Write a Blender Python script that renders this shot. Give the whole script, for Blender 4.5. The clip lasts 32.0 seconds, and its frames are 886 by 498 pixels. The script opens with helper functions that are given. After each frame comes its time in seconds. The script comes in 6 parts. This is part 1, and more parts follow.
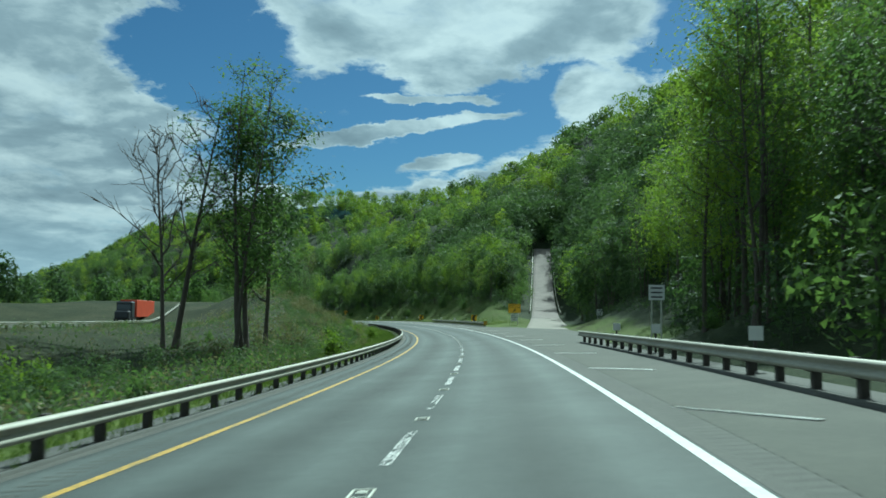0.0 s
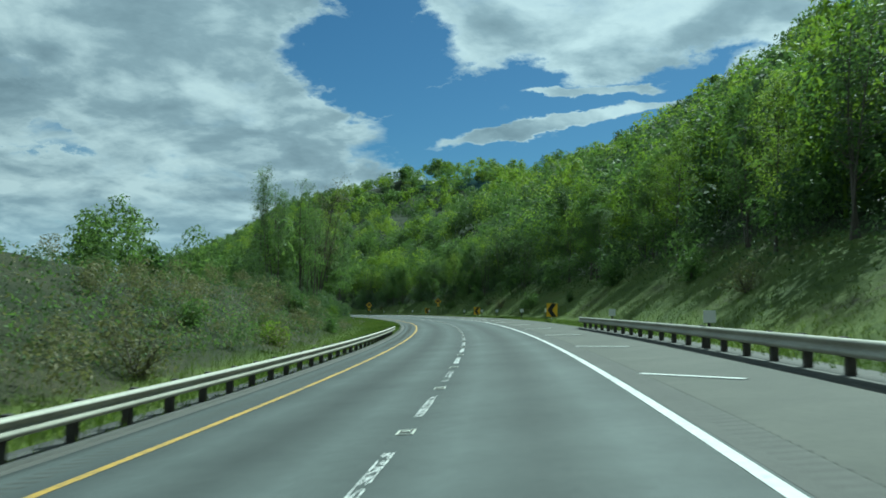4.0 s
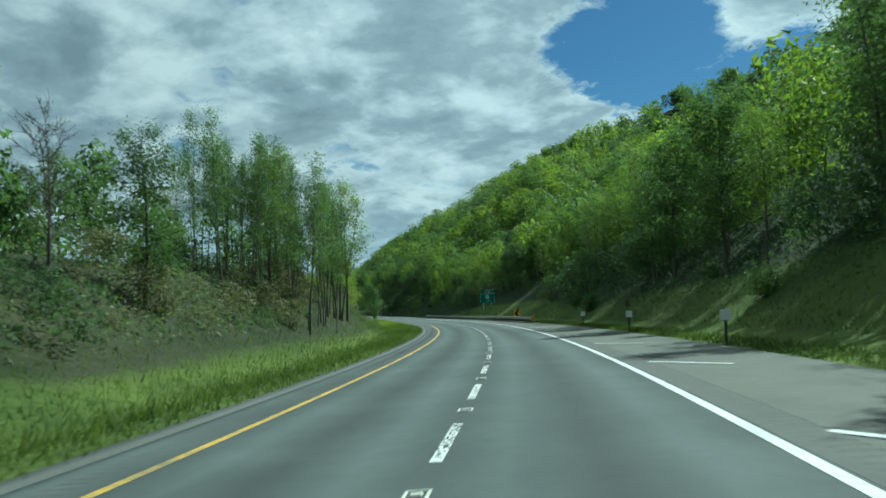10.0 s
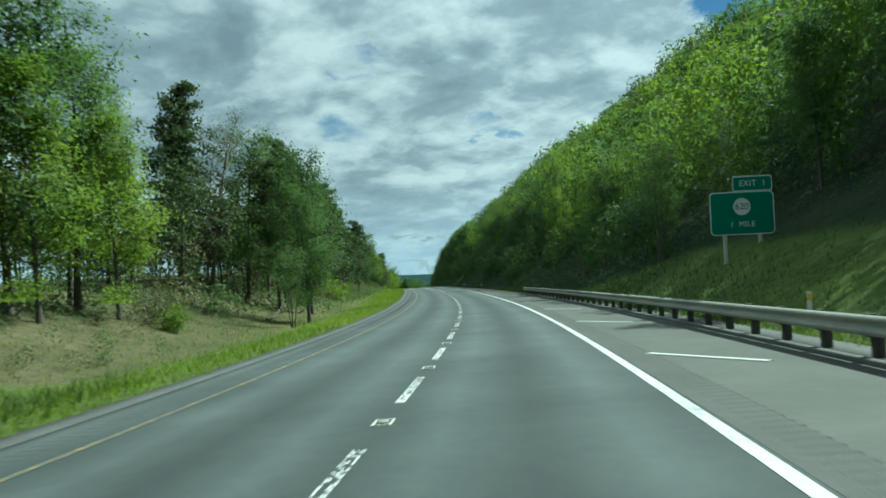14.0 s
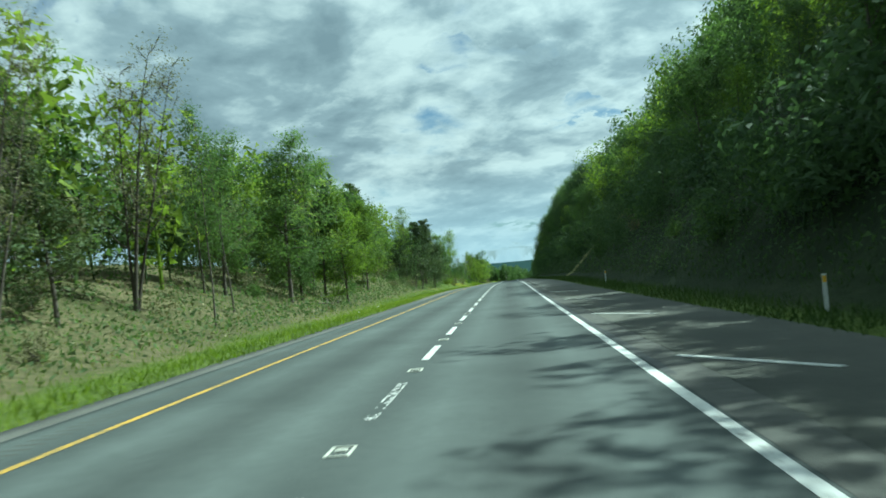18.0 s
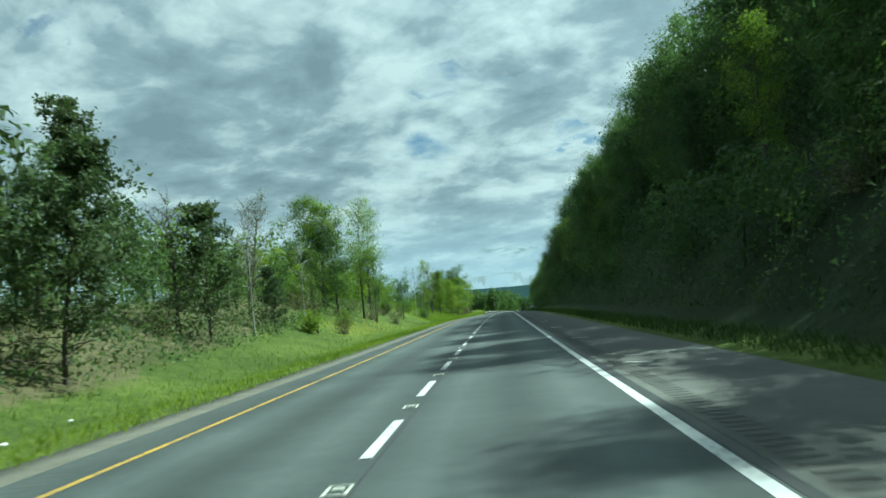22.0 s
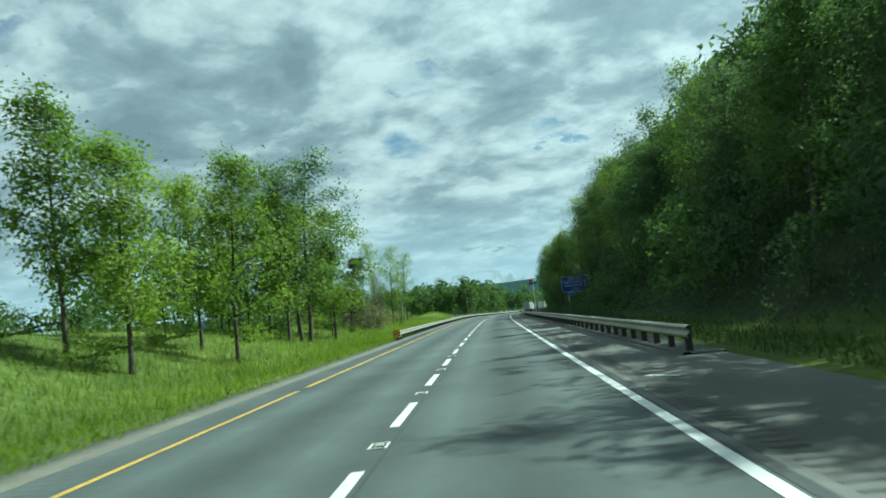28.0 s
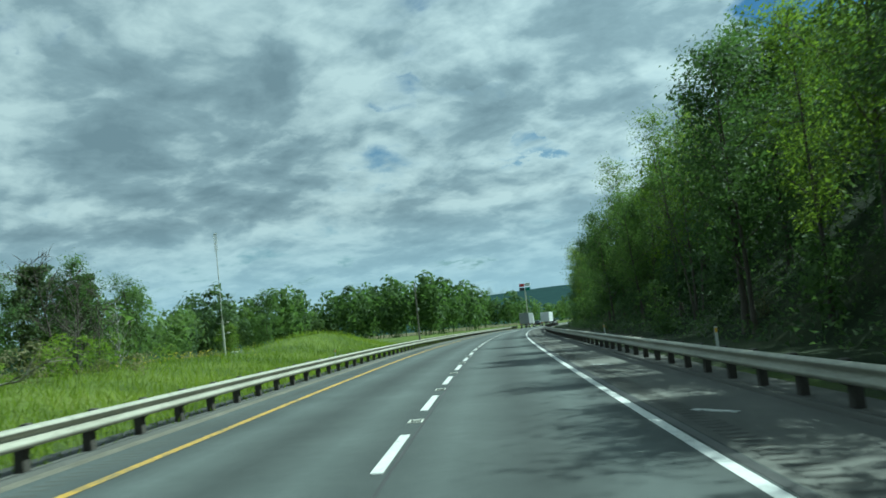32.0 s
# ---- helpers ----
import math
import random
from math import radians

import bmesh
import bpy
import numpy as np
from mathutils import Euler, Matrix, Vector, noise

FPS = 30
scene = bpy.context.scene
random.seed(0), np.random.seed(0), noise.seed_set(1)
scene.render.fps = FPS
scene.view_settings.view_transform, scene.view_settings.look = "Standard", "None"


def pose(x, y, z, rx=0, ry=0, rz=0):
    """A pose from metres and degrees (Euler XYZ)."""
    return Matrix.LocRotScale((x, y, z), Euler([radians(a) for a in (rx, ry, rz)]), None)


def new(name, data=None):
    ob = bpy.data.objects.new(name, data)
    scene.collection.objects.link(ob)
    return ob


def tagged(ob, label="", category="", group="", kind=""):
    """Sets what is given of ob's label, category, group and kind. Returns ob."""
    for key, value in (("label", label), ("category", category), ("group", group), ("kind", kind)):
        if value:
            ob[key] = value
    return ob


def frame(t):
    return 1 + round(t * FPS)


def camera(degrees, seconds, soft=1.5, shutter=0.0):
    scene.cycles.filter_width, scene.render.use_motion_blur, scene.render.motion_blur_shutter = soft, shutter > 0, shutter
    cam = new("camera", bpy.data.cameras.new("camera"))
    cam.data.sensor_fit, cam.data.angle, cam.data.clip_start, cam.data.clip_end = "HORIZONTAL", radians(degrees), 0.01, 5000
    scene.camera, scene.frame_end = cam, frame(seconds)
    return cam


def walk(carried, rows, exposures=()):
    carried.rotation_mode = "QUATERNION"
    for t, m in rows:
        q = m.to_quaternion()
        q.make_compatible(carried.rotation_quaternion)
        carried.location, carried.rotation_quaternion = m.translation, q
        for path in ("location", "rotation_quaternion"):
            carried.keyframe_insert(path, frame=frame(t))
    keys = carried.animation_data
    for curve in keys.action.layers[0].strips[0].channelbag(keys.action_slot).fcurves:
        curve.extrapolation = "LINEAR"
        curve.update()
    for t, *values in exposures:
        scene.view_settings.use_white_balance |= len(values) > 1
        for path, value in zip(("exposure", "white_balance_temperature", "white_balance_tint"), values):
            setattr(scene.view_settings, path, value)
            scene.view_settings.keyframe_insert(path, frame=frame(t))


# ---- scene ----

cam = camera(58.49, 32.0, soft=1.7, shutter=0.12)
PATH = (
    (0.0, 1.449, 0.766, 1.702, 93.545, -0.573, 4.948),
    (0.5, 1.486, 17.389, 1.207, 93.550, -0.622, 5.993),
    (1.0, 1.170, 34.017, 0.737, 93.651, -0.678, 7.139),
    (1.5, 0.463, 48.454, 0.338, 93.663, -0.953, 8.431),
    (2.0, -0.547, 62.877, -0.039, 93.567, -1.041, 9.937),
    (2.5, -2.353, 79.633, -0.472, 93.427, -0.803, 11.648),
    (3.0, -4.607, 96.332, -0.877, 93.285, -0.657, 13.251),
    (3.5, -7.238, 112.733, -1.258, 93.164, -0.896, 14.992),
    (4.0, -10.320, 129.053, -1.637, 93.018, -0.850, 16.600),
    (4.5, -13.841, 145.279, -2.013, 92.869, -0.802, 18.208),
    (5.0, -17.793, 161.402, -2.389, 92.718, -0.753, 19.815),
    (5.5, -22.168, 177.413, -2.763, 92.564, -0.701, 21.422),
    (6.0, -27.085, 193.613, -3.145, 92.498, -0.692, 22.922),
    (6.5, -32.267, 209.361, -3.527, 92.527, -0.548, 24.742),
    (7.0, -37.876, 224.962, -3.943, 92.566, -0.485, 26.257),
    (7.5, -42.845, 237.813, -4.313, 92.507, -0.287, 27.663),
    (8.0, -48.130, 250.537, -4.703, 92.544, -0.188, 29.062),
    (8.5, -54.642, 265.486, -5.144, 92.536, 0.159, 30.874),
    (9.0, -61.579, 280.245, -5.571, 92.722, 0.402, 32.780),
    (9.5, -69.072, 294.777, -5.999, 92.839, 0.922, 34.597),
    (10.0, -76.954, 309.101, -6.447, 92.862, 1.255, 36.203),
    (10.5, -85.243, 323.272, -6.923, 92.694, 1.013, 37.609),
    (11.0, -93.891, 337.225, -7.427, 92.424, 0.873, 39.021),
    (11.5, -102.681, 350.595, -7.928, 92.344, 1.377, 40.249),
    (12.0, -111.807, 363.737, -8.427, 92.257, 1.778, 41.570),
    (12.5, -121.425, 377.022, -8.934, 91.704, 1.671, 42.662),
    (13.0, -131.407, 390.038, -9.438, 91.244, 1.661, 43.858),
    (13.5, -141.369, 402.593, -9.925, 91.009, 2.109, 45.299),
    (14.0, -151.665, 414.883, -10.415, 90.868, 2.656, 46.841),
    (14.5, -162.459, 426.801, -10.901, 90.842, 2.871, 48.096),
    (15.0, -173.553, 438.439, -11.351, 90.999, 3.481, 49.562),
    (15.5, -184.896, 449.717, -11.762, 90.942, 3.728, 50.935),
    (16.0, -196.492, 460.729, -12.144, 90.820, 4.122, 51.716),
    (16.5, -208.294, 471.509, -12.504, 90.698, 4.517, 52.495),
    (17.0, -220.256, 482.102, -12.842, 90.577, 4.914, 53.275),
    (17.5, -232.339, 492.546, -13.169, 90.457, 5.311, 54.053),
    (18.0, -244.502, 502.887, -13.531, 90.563, 5.898, 54.440),
    (18.5, -256.724, 513.277, -13.936, 90.620, 6.496, 54.583),
    (19.0, -268.963, 523.638, -14.361, 90.488, 6.900, 54.521),
    (19.5, -281.716, 534.283, -14.786, 90.424, 6.524, 54.403),
    (20.0, -294.459, 544.938, -15.197, 90.666, 6.153, 54.184),
    (20.5, -307.172, 555.609, -15.615, 91.037, 5.770, 54.059),
    (21.0, -319.870, 566.300, -16.106, 91.719, 5.393, 53.735),
    (21.5, -332.648, 577.069, -16.676, 92.372, 5.506, 53.641),
    (22.0, -345.424, 587.841, -17.300, 92.320, 5.415, 53.642),
    (22.5, -357.895, 598.352, -17.891, 92.432, 5.741, 53.743),
    (23.0, -370.361, 608.867, -18.458, 92.068, 5.785, 53.440),
    (23.5, -381.483, 618.255, -18.951, 91.916, 5.839, 53.184),
    (24.0, -392.597, 627.651, -19.449, 91.764, 5.891, 52.929),
    (24.5, -405.392, 638.550, -20.033, 91.766, 6.162, 52.737),
    (25.0, -418.170, 649.469, -20.631, 91.762, 6.429, 52.646),
    (25.5, -430.894, 660.310, -21.269, 91.894, 6.422, 52.800),
    (26.0, -443.600, 671.172, -21.957, 91.855, 6.132, 52.447),
    (26.5, -455.559, 681.556, -22.648, 91.991, 6.060, 52.346),
    (27.0, -467.504, 691.957, -23.344, 92.027, 6.087, 52.273),
    (27.5, -479.437, 702.372, -24.035, 92.062, 6.114, 52.200),
    (28.0, -491.358, 712.801, -24.721, 92.098, 6.142, 52.127),
    (28.5, -503.267, 723.242, -25.406, 92.134, 6.169, 52.054),
    (29.0, -516.228, 734.500, -26.153, 92.160, 6.121, 52.186),
    (29.5, -529.056, 745.607, -26.896, 92.438, 5.692, 51.908),
    (30.0, -541.861, 756.737, -27.650, 92.618, 5.264, 51.628),
    (30.5, -554.356, 767.865, -28.402, 92.673, 5.559, 51.523),
    (31.0, -566.804, 779.042, -29.164, 93.028, 5.849, 51.417),
    (31.5, -577.274, 788.380, -29.802, 93.073, 5.849, 51.167),
    (32.0, -587.698, 797.770, -30.439, 92.934, 5.763, 50.615),
)
EXPOSURE = ((0.0, 0.36, 5150, -21), (4.0, 0.38, 5150, -21), (8.0, 0.56, 5150, -22), (12.0, 0.52, 5180, -22), (15.0, 0.76, 5300, -22), (18.0, 0.84, 5300, -23), (20.0, 0.92, 5300, -23), (23.0, 0.74, 5300, -24), (24.0, 0.76, 5300, -24), (26.0, 0.80, 5300, -24), (29.0, 0.78, 5300, -23), (30.0, 0.62, 5270, -23), (31.0, 0.50, 5220, -22), (32.0, 0.54, 5180, -22))
walk(cam, [(t, pose(x, y, z, rx, ry, rz)) for t, x, y, z, rx, ry, rz in PATH], EXPOSURE)

# the road's plan: curvature (1/km, left), grade and bank (degrees) every 50 m from station -50
CURVE = [0.9061, 1.1802, 1.4543, 1.6936, 1.5991, 1.5984, 1.8217, 1.6733, 1.5315, 1.6775, 1.6613, 1.4651, 0.6676, 0.0407, -0.1148, 0.0003, -0.042, -0.1044, -0.085, -0.0685, -0.0724, -0.304, -0.4499, -0.5603, -0.7, -0.7, -0.7, -0.7, -0.7, -0.7, -0.7]
GRADE = [-2.065, -1.822, -1.575, -1.291, -1.263, -1.248, -1.621, -1.47, -1.769, -1.768, -1.781, -1.361, -1.11, -1.555, -1.401, -2.188, -1.93, -2.028, -2.53, -2.467, -2.498, -2.594, -2.57, -3.0, -3.0, -3.0, -3.0, -3.0, -3.0, -3.0, -3.0]
BANK = [3.901, 4.283, 4.615, 5.207, 5.31, 5.148, 4.379, 3.955, 3.373, 2.598, 2.348, 1.14, -0.245, -0.38, 0.387, 0.773, 1.202, 1.257, 0.993, 0.71, 0.507, -0.288, -0.941, -0.889, -0.45, -0.132, 0.005, 0.035, 0.025, 0.01, -0.002]

# ---------------------------------------------------------------- sky and sun
SUN_AZ = radians(-14)      # compass of the sun, counted from +y to the left
SUN_EL = radians(46)
sun_dir = Vector((-math.sin(SUN_AZ) * math.cos(SUN_EL), math.cos(SUN_AZ) * math.cos(SUN_EL), math.sin(SUN_EL)))
sun = new("sun", bpy.data.lights.new("sun", "SUN"))
sun.data.energy, sun.data.angle, sun.data.color = 5.0, radians(0.6), (1.0, 0.94, 0.84)
sun.rotation_euler = (-sun_dir).to_track_quat("-Z", "Y").to_euler()

world = bpy.data.worlds.new("sky")
scene.world = world
world.use_nodes = True


def wire(nt, kind, ins=None, **props):
    """A node with its properties and inputs set; an input may be a socket to link."""
    n = nt.nodes.new(kind)
    for k, v in props.items():
        setattr(n, k, v)
    for k, v in (ins or {}).items():
        if isinstance(v, bpy.types.NodeSocket):
            nt.links.new(v, n.inputs[k])
        else:
            n.inputs[k].default_value = v
    return n


def ramp(nt, fac, stops, interp="LINEAR"):
    n = wire(nt, "ShaderNodeValToRGB", {"Fac": fac})
    n.color_ramp.interpolation = interp
    e = n.color_ramp.elements
    while len(e) < len(stops):
        e.new(0.5)
    for q, (p, c) in zip(e, stops):
        q.position, q.color = p, (*c, 1) if len(c) == 3 else c
    return n.outputs["Color"]


def math_node(nt, op, a, b=0.0, clamp=False):
    n = wire(nt, "ShaderNodeMath", operation=op, use_clamp=clamp)
    for k, v in ((0, a), (1, b)):
        if isinstance(v, bpy.types.NodeSocket):
            nt.links.new(v, n.inputs[k])
        else:
            n.inputs[k].default_value = v
    return n.outputs[0]


def mix_rgb(nt, fac, a, b, mode="MIX"):
    n = wire(nt, "ShaderNodeMix", data_type="RGBA", blend_type=mode)
    for k, v in ((0, fac), (6, a), (7, b)):
        if isinstance(v, bpy.types.NodeSocket):
            nt.links.new(v, n.inputs[k])
        else:
            n.inputs[k].default_value = (*v, 1) if isinstance(v, tuple) and len(v) == 3 else v
    return n.outputs[2]


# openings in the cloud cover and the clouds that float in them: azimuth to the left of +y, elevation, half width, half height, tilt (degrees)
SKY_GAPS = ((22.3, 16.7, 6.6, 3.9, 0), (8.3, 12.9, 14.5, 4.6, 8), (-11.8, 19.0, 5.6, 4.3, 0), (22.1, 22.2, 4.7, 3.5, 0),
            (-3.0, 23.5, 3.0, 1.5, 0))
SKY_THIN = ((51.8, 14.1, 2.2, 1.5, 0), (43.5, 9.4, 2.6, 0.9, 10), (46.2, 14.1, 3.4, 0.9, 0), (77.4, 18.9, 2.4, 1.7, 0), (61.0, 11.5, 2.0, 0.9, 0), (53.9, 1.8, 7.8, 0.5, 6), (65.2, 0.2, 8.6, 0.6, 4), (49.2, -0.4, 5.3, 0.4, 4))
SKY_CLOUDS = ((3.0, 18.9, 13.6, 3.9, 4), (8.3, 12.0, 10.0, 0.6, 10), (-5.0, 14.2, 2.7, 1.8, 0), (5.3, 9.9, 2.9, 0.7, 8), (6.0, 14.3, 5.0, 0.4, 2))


def sky_patch(nt, coord, az, el, w, h, tilt):
    """1 inside a tilted oval of the sky, falling to 0 past its rim."""
    a, e, k = radians(az), radians(el), radians(tilt)
    right = Vector((math.cos(a), math.sin(a), 0))
    c = Vector((-math.sin(a) * math.cos(e), math.cos(a) * math.cos(e), math.sin(e)))
    up = right.cross(c)
    along, across = right * math.cos(k) + up * math.sin(k), up * math.cos(k) - right * math.sin(k)
    d = []
    for v, size in ((along, w), (across, h)):
        q = wire(nt, "ShaderNodeVectorMath", {0: coord, 1: v / math.sin(radians(size))}, operation="DOT_PRODUCT").outputs["Value"]
        d.append(math_node(nt, "MULTIPLY", q, q))
    inside = math_node(nt, "SUBTRACT", 1.25, math_node(nt, "ADD", *d))
    return math_node(nt, "MULTIPLY", inside, 1.5, True)


def build_sky():
    nt = world.node_tree
    nt.nodes.clear()
    sky = wire(nt, "ShaderNodeTexSky", sky_type="NISHITA", sun_disc=False, sun_elevation=SUN_EL, sun_rotation=-SUN_AZ,
               altitude=400, air_density=1.0, dust_density=0.6)
    coord = wire(nt, "ShaderNodeTexCoord").outputs["Generated"]
    sep = wire(nt, "ShaderNodeSeparateXYZ", {0: coord})
    zz = math_node(nt, "ADD", math_node(nt, "MAXIMUM", sep.outputs[2], 0.0), 0.27)
    u = math_node(nt, "DIVIDE", sep.outputs[0], zz)
    v = math_node(nt, "DIVIDE", sep.outputs[1], zz)
    plane = wire(nt, "ShaderNodeCombineXYZ", {0: u, 1: v, 2: 0.3}).outputs[0]
    warp = wire(nt, "ShaderNodeTexNoise", {"Vector": plane, "Scale": 2.2, "Detail": 4.0})
    moved = wire(nt, "ShaderNodeVectorMath", {0: plane, 1: wire(nt, "ShaderNodeVectorMath", {0: warp.outputs["Color"], "Scale": 0.20}, operation="SCALE").outputs[0]}, operation="ADD").outputs[0]
    big = wire(nt, "ShaderNodeTexNoise", {"Vector": moved, "Scale": 1.8, "Detail": 8.0, "Roughness": 0.5}).outputs["Fac"]
    cells = wire(nt, "ShaderNodeTexNoise", {"Vector": moved, "Scale": 4.0, "Detail": 7.0, "Roughness": 0.5}).outputs["Fac"]
    puffs = wire(nt, "ShaderNodeTexNoise", {"Vector": moved, "Scale": 11.0, "Detail": 6.0, "Roughness": 0.55}).outputs["Fac"]
    body = math_node(nt, "ADD", math_node(nt, "MULTIPLY", big, 0.35), math_node(nt, "ADD", math_node(nt, "MULTIPLY", cells, 0.40), math_node(nt, "MULTIPLY", puffs, 0.25)))
    # ragged rims: the ovals are looked up a little off their place
    shake = wire(nt, "ShaderNodeTexNoise", {"Vector": plane, "Scale": 4.2, "Detail": 9.0, "Roughness": 0.66})
    off = wire(nt, "ShaderNodeVectorMath", {0: wire(nt, "ShaderNodeVectorMath", {0: shake.outputs["Color"], 1: (0.5, 0.5, 0.5)}, operation="SUBTRACT").outputs[0], "Scale": 0.13}, operation="SCALE").outputs[0]
    ragged = wire(nt, "ShaderNodeVectorMath", {0: coord, 1: off}, operation="ADD").outputs[0]
    total = math_node(nt, "ADD", body, 0.115)
    opened = None
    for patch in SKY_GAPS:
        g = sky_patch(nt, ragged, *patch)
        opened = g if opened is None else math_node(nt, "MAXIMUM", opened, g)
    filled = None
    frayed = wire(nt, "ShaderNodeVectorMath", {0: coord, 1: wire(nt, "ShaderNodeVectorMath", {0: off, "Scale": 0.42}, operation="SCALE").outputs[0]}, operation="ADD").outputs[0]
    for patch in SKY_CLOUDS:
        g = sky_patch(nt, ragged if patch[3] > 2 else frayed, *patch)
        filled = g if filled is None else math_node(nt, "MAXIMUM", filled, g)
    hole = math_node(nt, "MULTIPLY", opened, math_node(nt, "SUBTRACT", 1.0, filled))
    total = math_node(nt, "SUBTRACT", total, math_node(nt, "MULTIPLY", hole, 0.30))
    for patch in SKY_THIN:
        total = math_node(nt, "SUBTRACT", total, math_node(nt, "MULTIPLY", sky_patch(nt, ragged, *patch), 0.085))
    cover = ramp(nt, total, [(0.42, (0, 0, 0)), (0.49, (0.40, 0.40, 0.40)), (0.54, (0.88, 0.88, 0.88)), (0.58, (1, 1, 1))])
    # bright rims and tops, grey bellies where the cloud is deep
    lumps = wire(nt, "ShaderNodeTexNoise", {"Vector": moved, "Scale": 5.0, "Detail": 9.0, "Roughness": 0.56}).outputs["Fac"]
    deep = math_node(nt, "ADD", math_node(nt, "MULTIPLY", math_node(nt, "SUBTRACT", total, 0.115), 0.40), math_node(nt, "ADD", math_node(nt, "MULTIPLY", lumps, 0.44), math_node(nt, "MULTIPLY", big, 0.20)))
    tone = ramp(nt, deep, [(0.45, (1.04, 1.04, 1.04)), (0.50, (0.80, 0.83, 0.86)), (0.55, (0.53, 0.585, 0.64)), (0.63, (0.37, 0.425, 0.48))])
    # the cover is brightest round the sun's own quarter
    ahead = wire(nt, "ShaderNodeVectorMath", {0: coord, 1: sun_dir}, operation="DOT_PRODUCT").outputs["Value"]
    glow = wire(nt, "ShaderNodeMapRange", {0: ahead, 1: 0.35, 2: 0.85, 3: 0.78, 4: 1.04}).outputs[0]
    tone = mix_rgb(nt, 1.0, tone, wire(nt, "ShaderNodeCombineColor", {0: glow, 1: glow, 2: glow}).outputs[0], "MULTIPLY")
    low = wire(nt, "ShaderNodeMapRange", {0: sep.outputs[2], 1: 0.0, 2: 0.11, 3: 0.75, 4: 0.0}).outputs[0]
    tone = mix_rgb(nt, low, tone, (0.62, 0.74, 0.84))
    sky_b = wire(nt, "ShaderNodeBackground", {"Color": mix_rgb(nt, 1.0, sky.outputs[0], (0.62, 0.82, 1.0), "MULTIPLY"), "Strength": 0.041})
    cloud_b = wire(nt, "ShaderNodeBackground", {"Color": tone, "Strength": 0.53})
    mixed = wire(nt, "ShaderNodeMixShader", {0: cover, 1: sky_b.outputs[0], 2: cloud_b.outputs[0]})
    wire(nt, "ShaderNodeOutputWorld", {"Surface": mixed.outputs[0]})


build_sky()


# ---------------------------------------------------------------- materials
def material(name, stops, scale=1.0, rough=0.8, metal=0.0, bump=0.0, bump_scale=30.0, fine=0.25, spec=0.5, island=0.0, obj=0.0, trans=0.0, stretch=None):
    """Noise at two scales over a colour ramp, with bump; island and obj add a shift per piece or per object; trans lets light through (leaves)."""
    m = bpy.data.materials.new(name)
    m.use_nodes = True
    nt = m.node_tree
    nt.nodes.clear()
    co = wire(nt, "ShaderNodeTexCoord").outputs["Object"] if not stretch else wire(nt, "ShaderNodeMapping", {0: wire(nt, "ShaderNodeTexCoord").outputs["Object"], 3: stretch}).outputs[0]
    a = wire(nt, "ShaderNodeTexNoise", {"Vector": co, "Scale": scale, "Detail": 5.0, "Roughness": 0.6}).outputs["Fac"]
    b = wire(nt, "ShaderNodeTexNoise", {"Vector": co, "Scale": scale * 14, "Detail": 4.0, "Roughness": 0.65}).outputs["Fac"]
    f = math_node(nt, "ADD", math_node(nt, "MULTIPLY", a, 1 - fine), math_node(nt, "MULTIPLY", b, fine))
    if island:
        r = wire(nt, "ShaderNodeNewGeometry").outputs["Random Per Island"]
        f = math_node(nt, "ADD", f, math_node(nt, "MULTIPLY", math_node(nt, "SUBTRACT", r, 0.5), island))
    if obj:
        r = wire(nt, "ShaderNodeObjectInfo").outputs["Random"]
        f = math_node(nt, "ADD", f, math_node(nt, "MULTIPLY", math_node(nt, "SUBTRACT", r, 0.5), obj))
    col = ramp(nt, f, stops)
    p = wire(nt, "ShaderNodeBsdfPrincipled", {"Base Color": col, "Roughness": rough, "Metallic": metal, "Specular IOR Level": spec})
    if bump:
        h = wire(nt, "ShaderNodeTexNoise", {"Vector": co, "Scale": bump_scale, "Detail": 4.0}).outputs["Fac"]
        nt.links.new(wire(nt, "ShaderNodeBump", {"Height": h, "Strength": bump, "Distance": 0.05}).outputs[0], p.inputs["Normal"])
    s = p.outputs[0]
    if trans:
        t = wire(nt, "ShaderNodeBsdfTranslucent", {"Color": mix_rgb(nt, 1.0, col, (1.2, 1.3, 0.8), "MULTIPLY")})
        s = wire(nt, "ShaderNodeMixShader", {0: trans, 1: s, 2: t.outputs[0]}).outputs[0]
    wire(nt, "ShaderNodeOutputMaterial", {"Surface": s})
    return m


def asphalt_material():
    """Grey asphalt; the mesh's "wear" value lightens the wheel paths, darkens the oil strip and tones whole stretches.
    """
    m = material("asphalt", [(0.3, (0.052, 0.060, 0.058)), (0.5, (0.071, 0.081, 0.078)), (0.7, (0.093, 0.105, 0.101))], 0.35, 0.8, bump=0.2, bump_scale=60, fine=0.3, spec=0.3)
    nt = m.node_tree
    p = next(n for n in nt.nodes if n.type == "BSDF_PRINCIPLED")
    col = p.inputs["Base Color"].links[0].from_socket
    w = wire(nt, "ShaderNodeAttribute", attribute_name="wear").outputs["Fac"]
    blot = wire(nt, "ShaderNodeTexNoise", {"Vector": wire(nt, "ShaderNodeTexCoord").outputs["Object"], "Scale": 0.05, "Detail": 4.0}).outputs["Fac"]
    k = math_node(nt, "ADD", math_node(nt, "MULTIPLY", w, 0.42), math_node(nt, "ADD", math_node(nt, "MULTIPLY", blot, 0.5), 0.56))
    g = wire(nt, "ShaderNodeCombineColor", {0: k, 1: k, 2: k}).outputs[0]
    nt.links.new(mix_rgb(nt, 1.0, col, g, "MULTIPLY"), p.inputs["Base Color"])
    return m


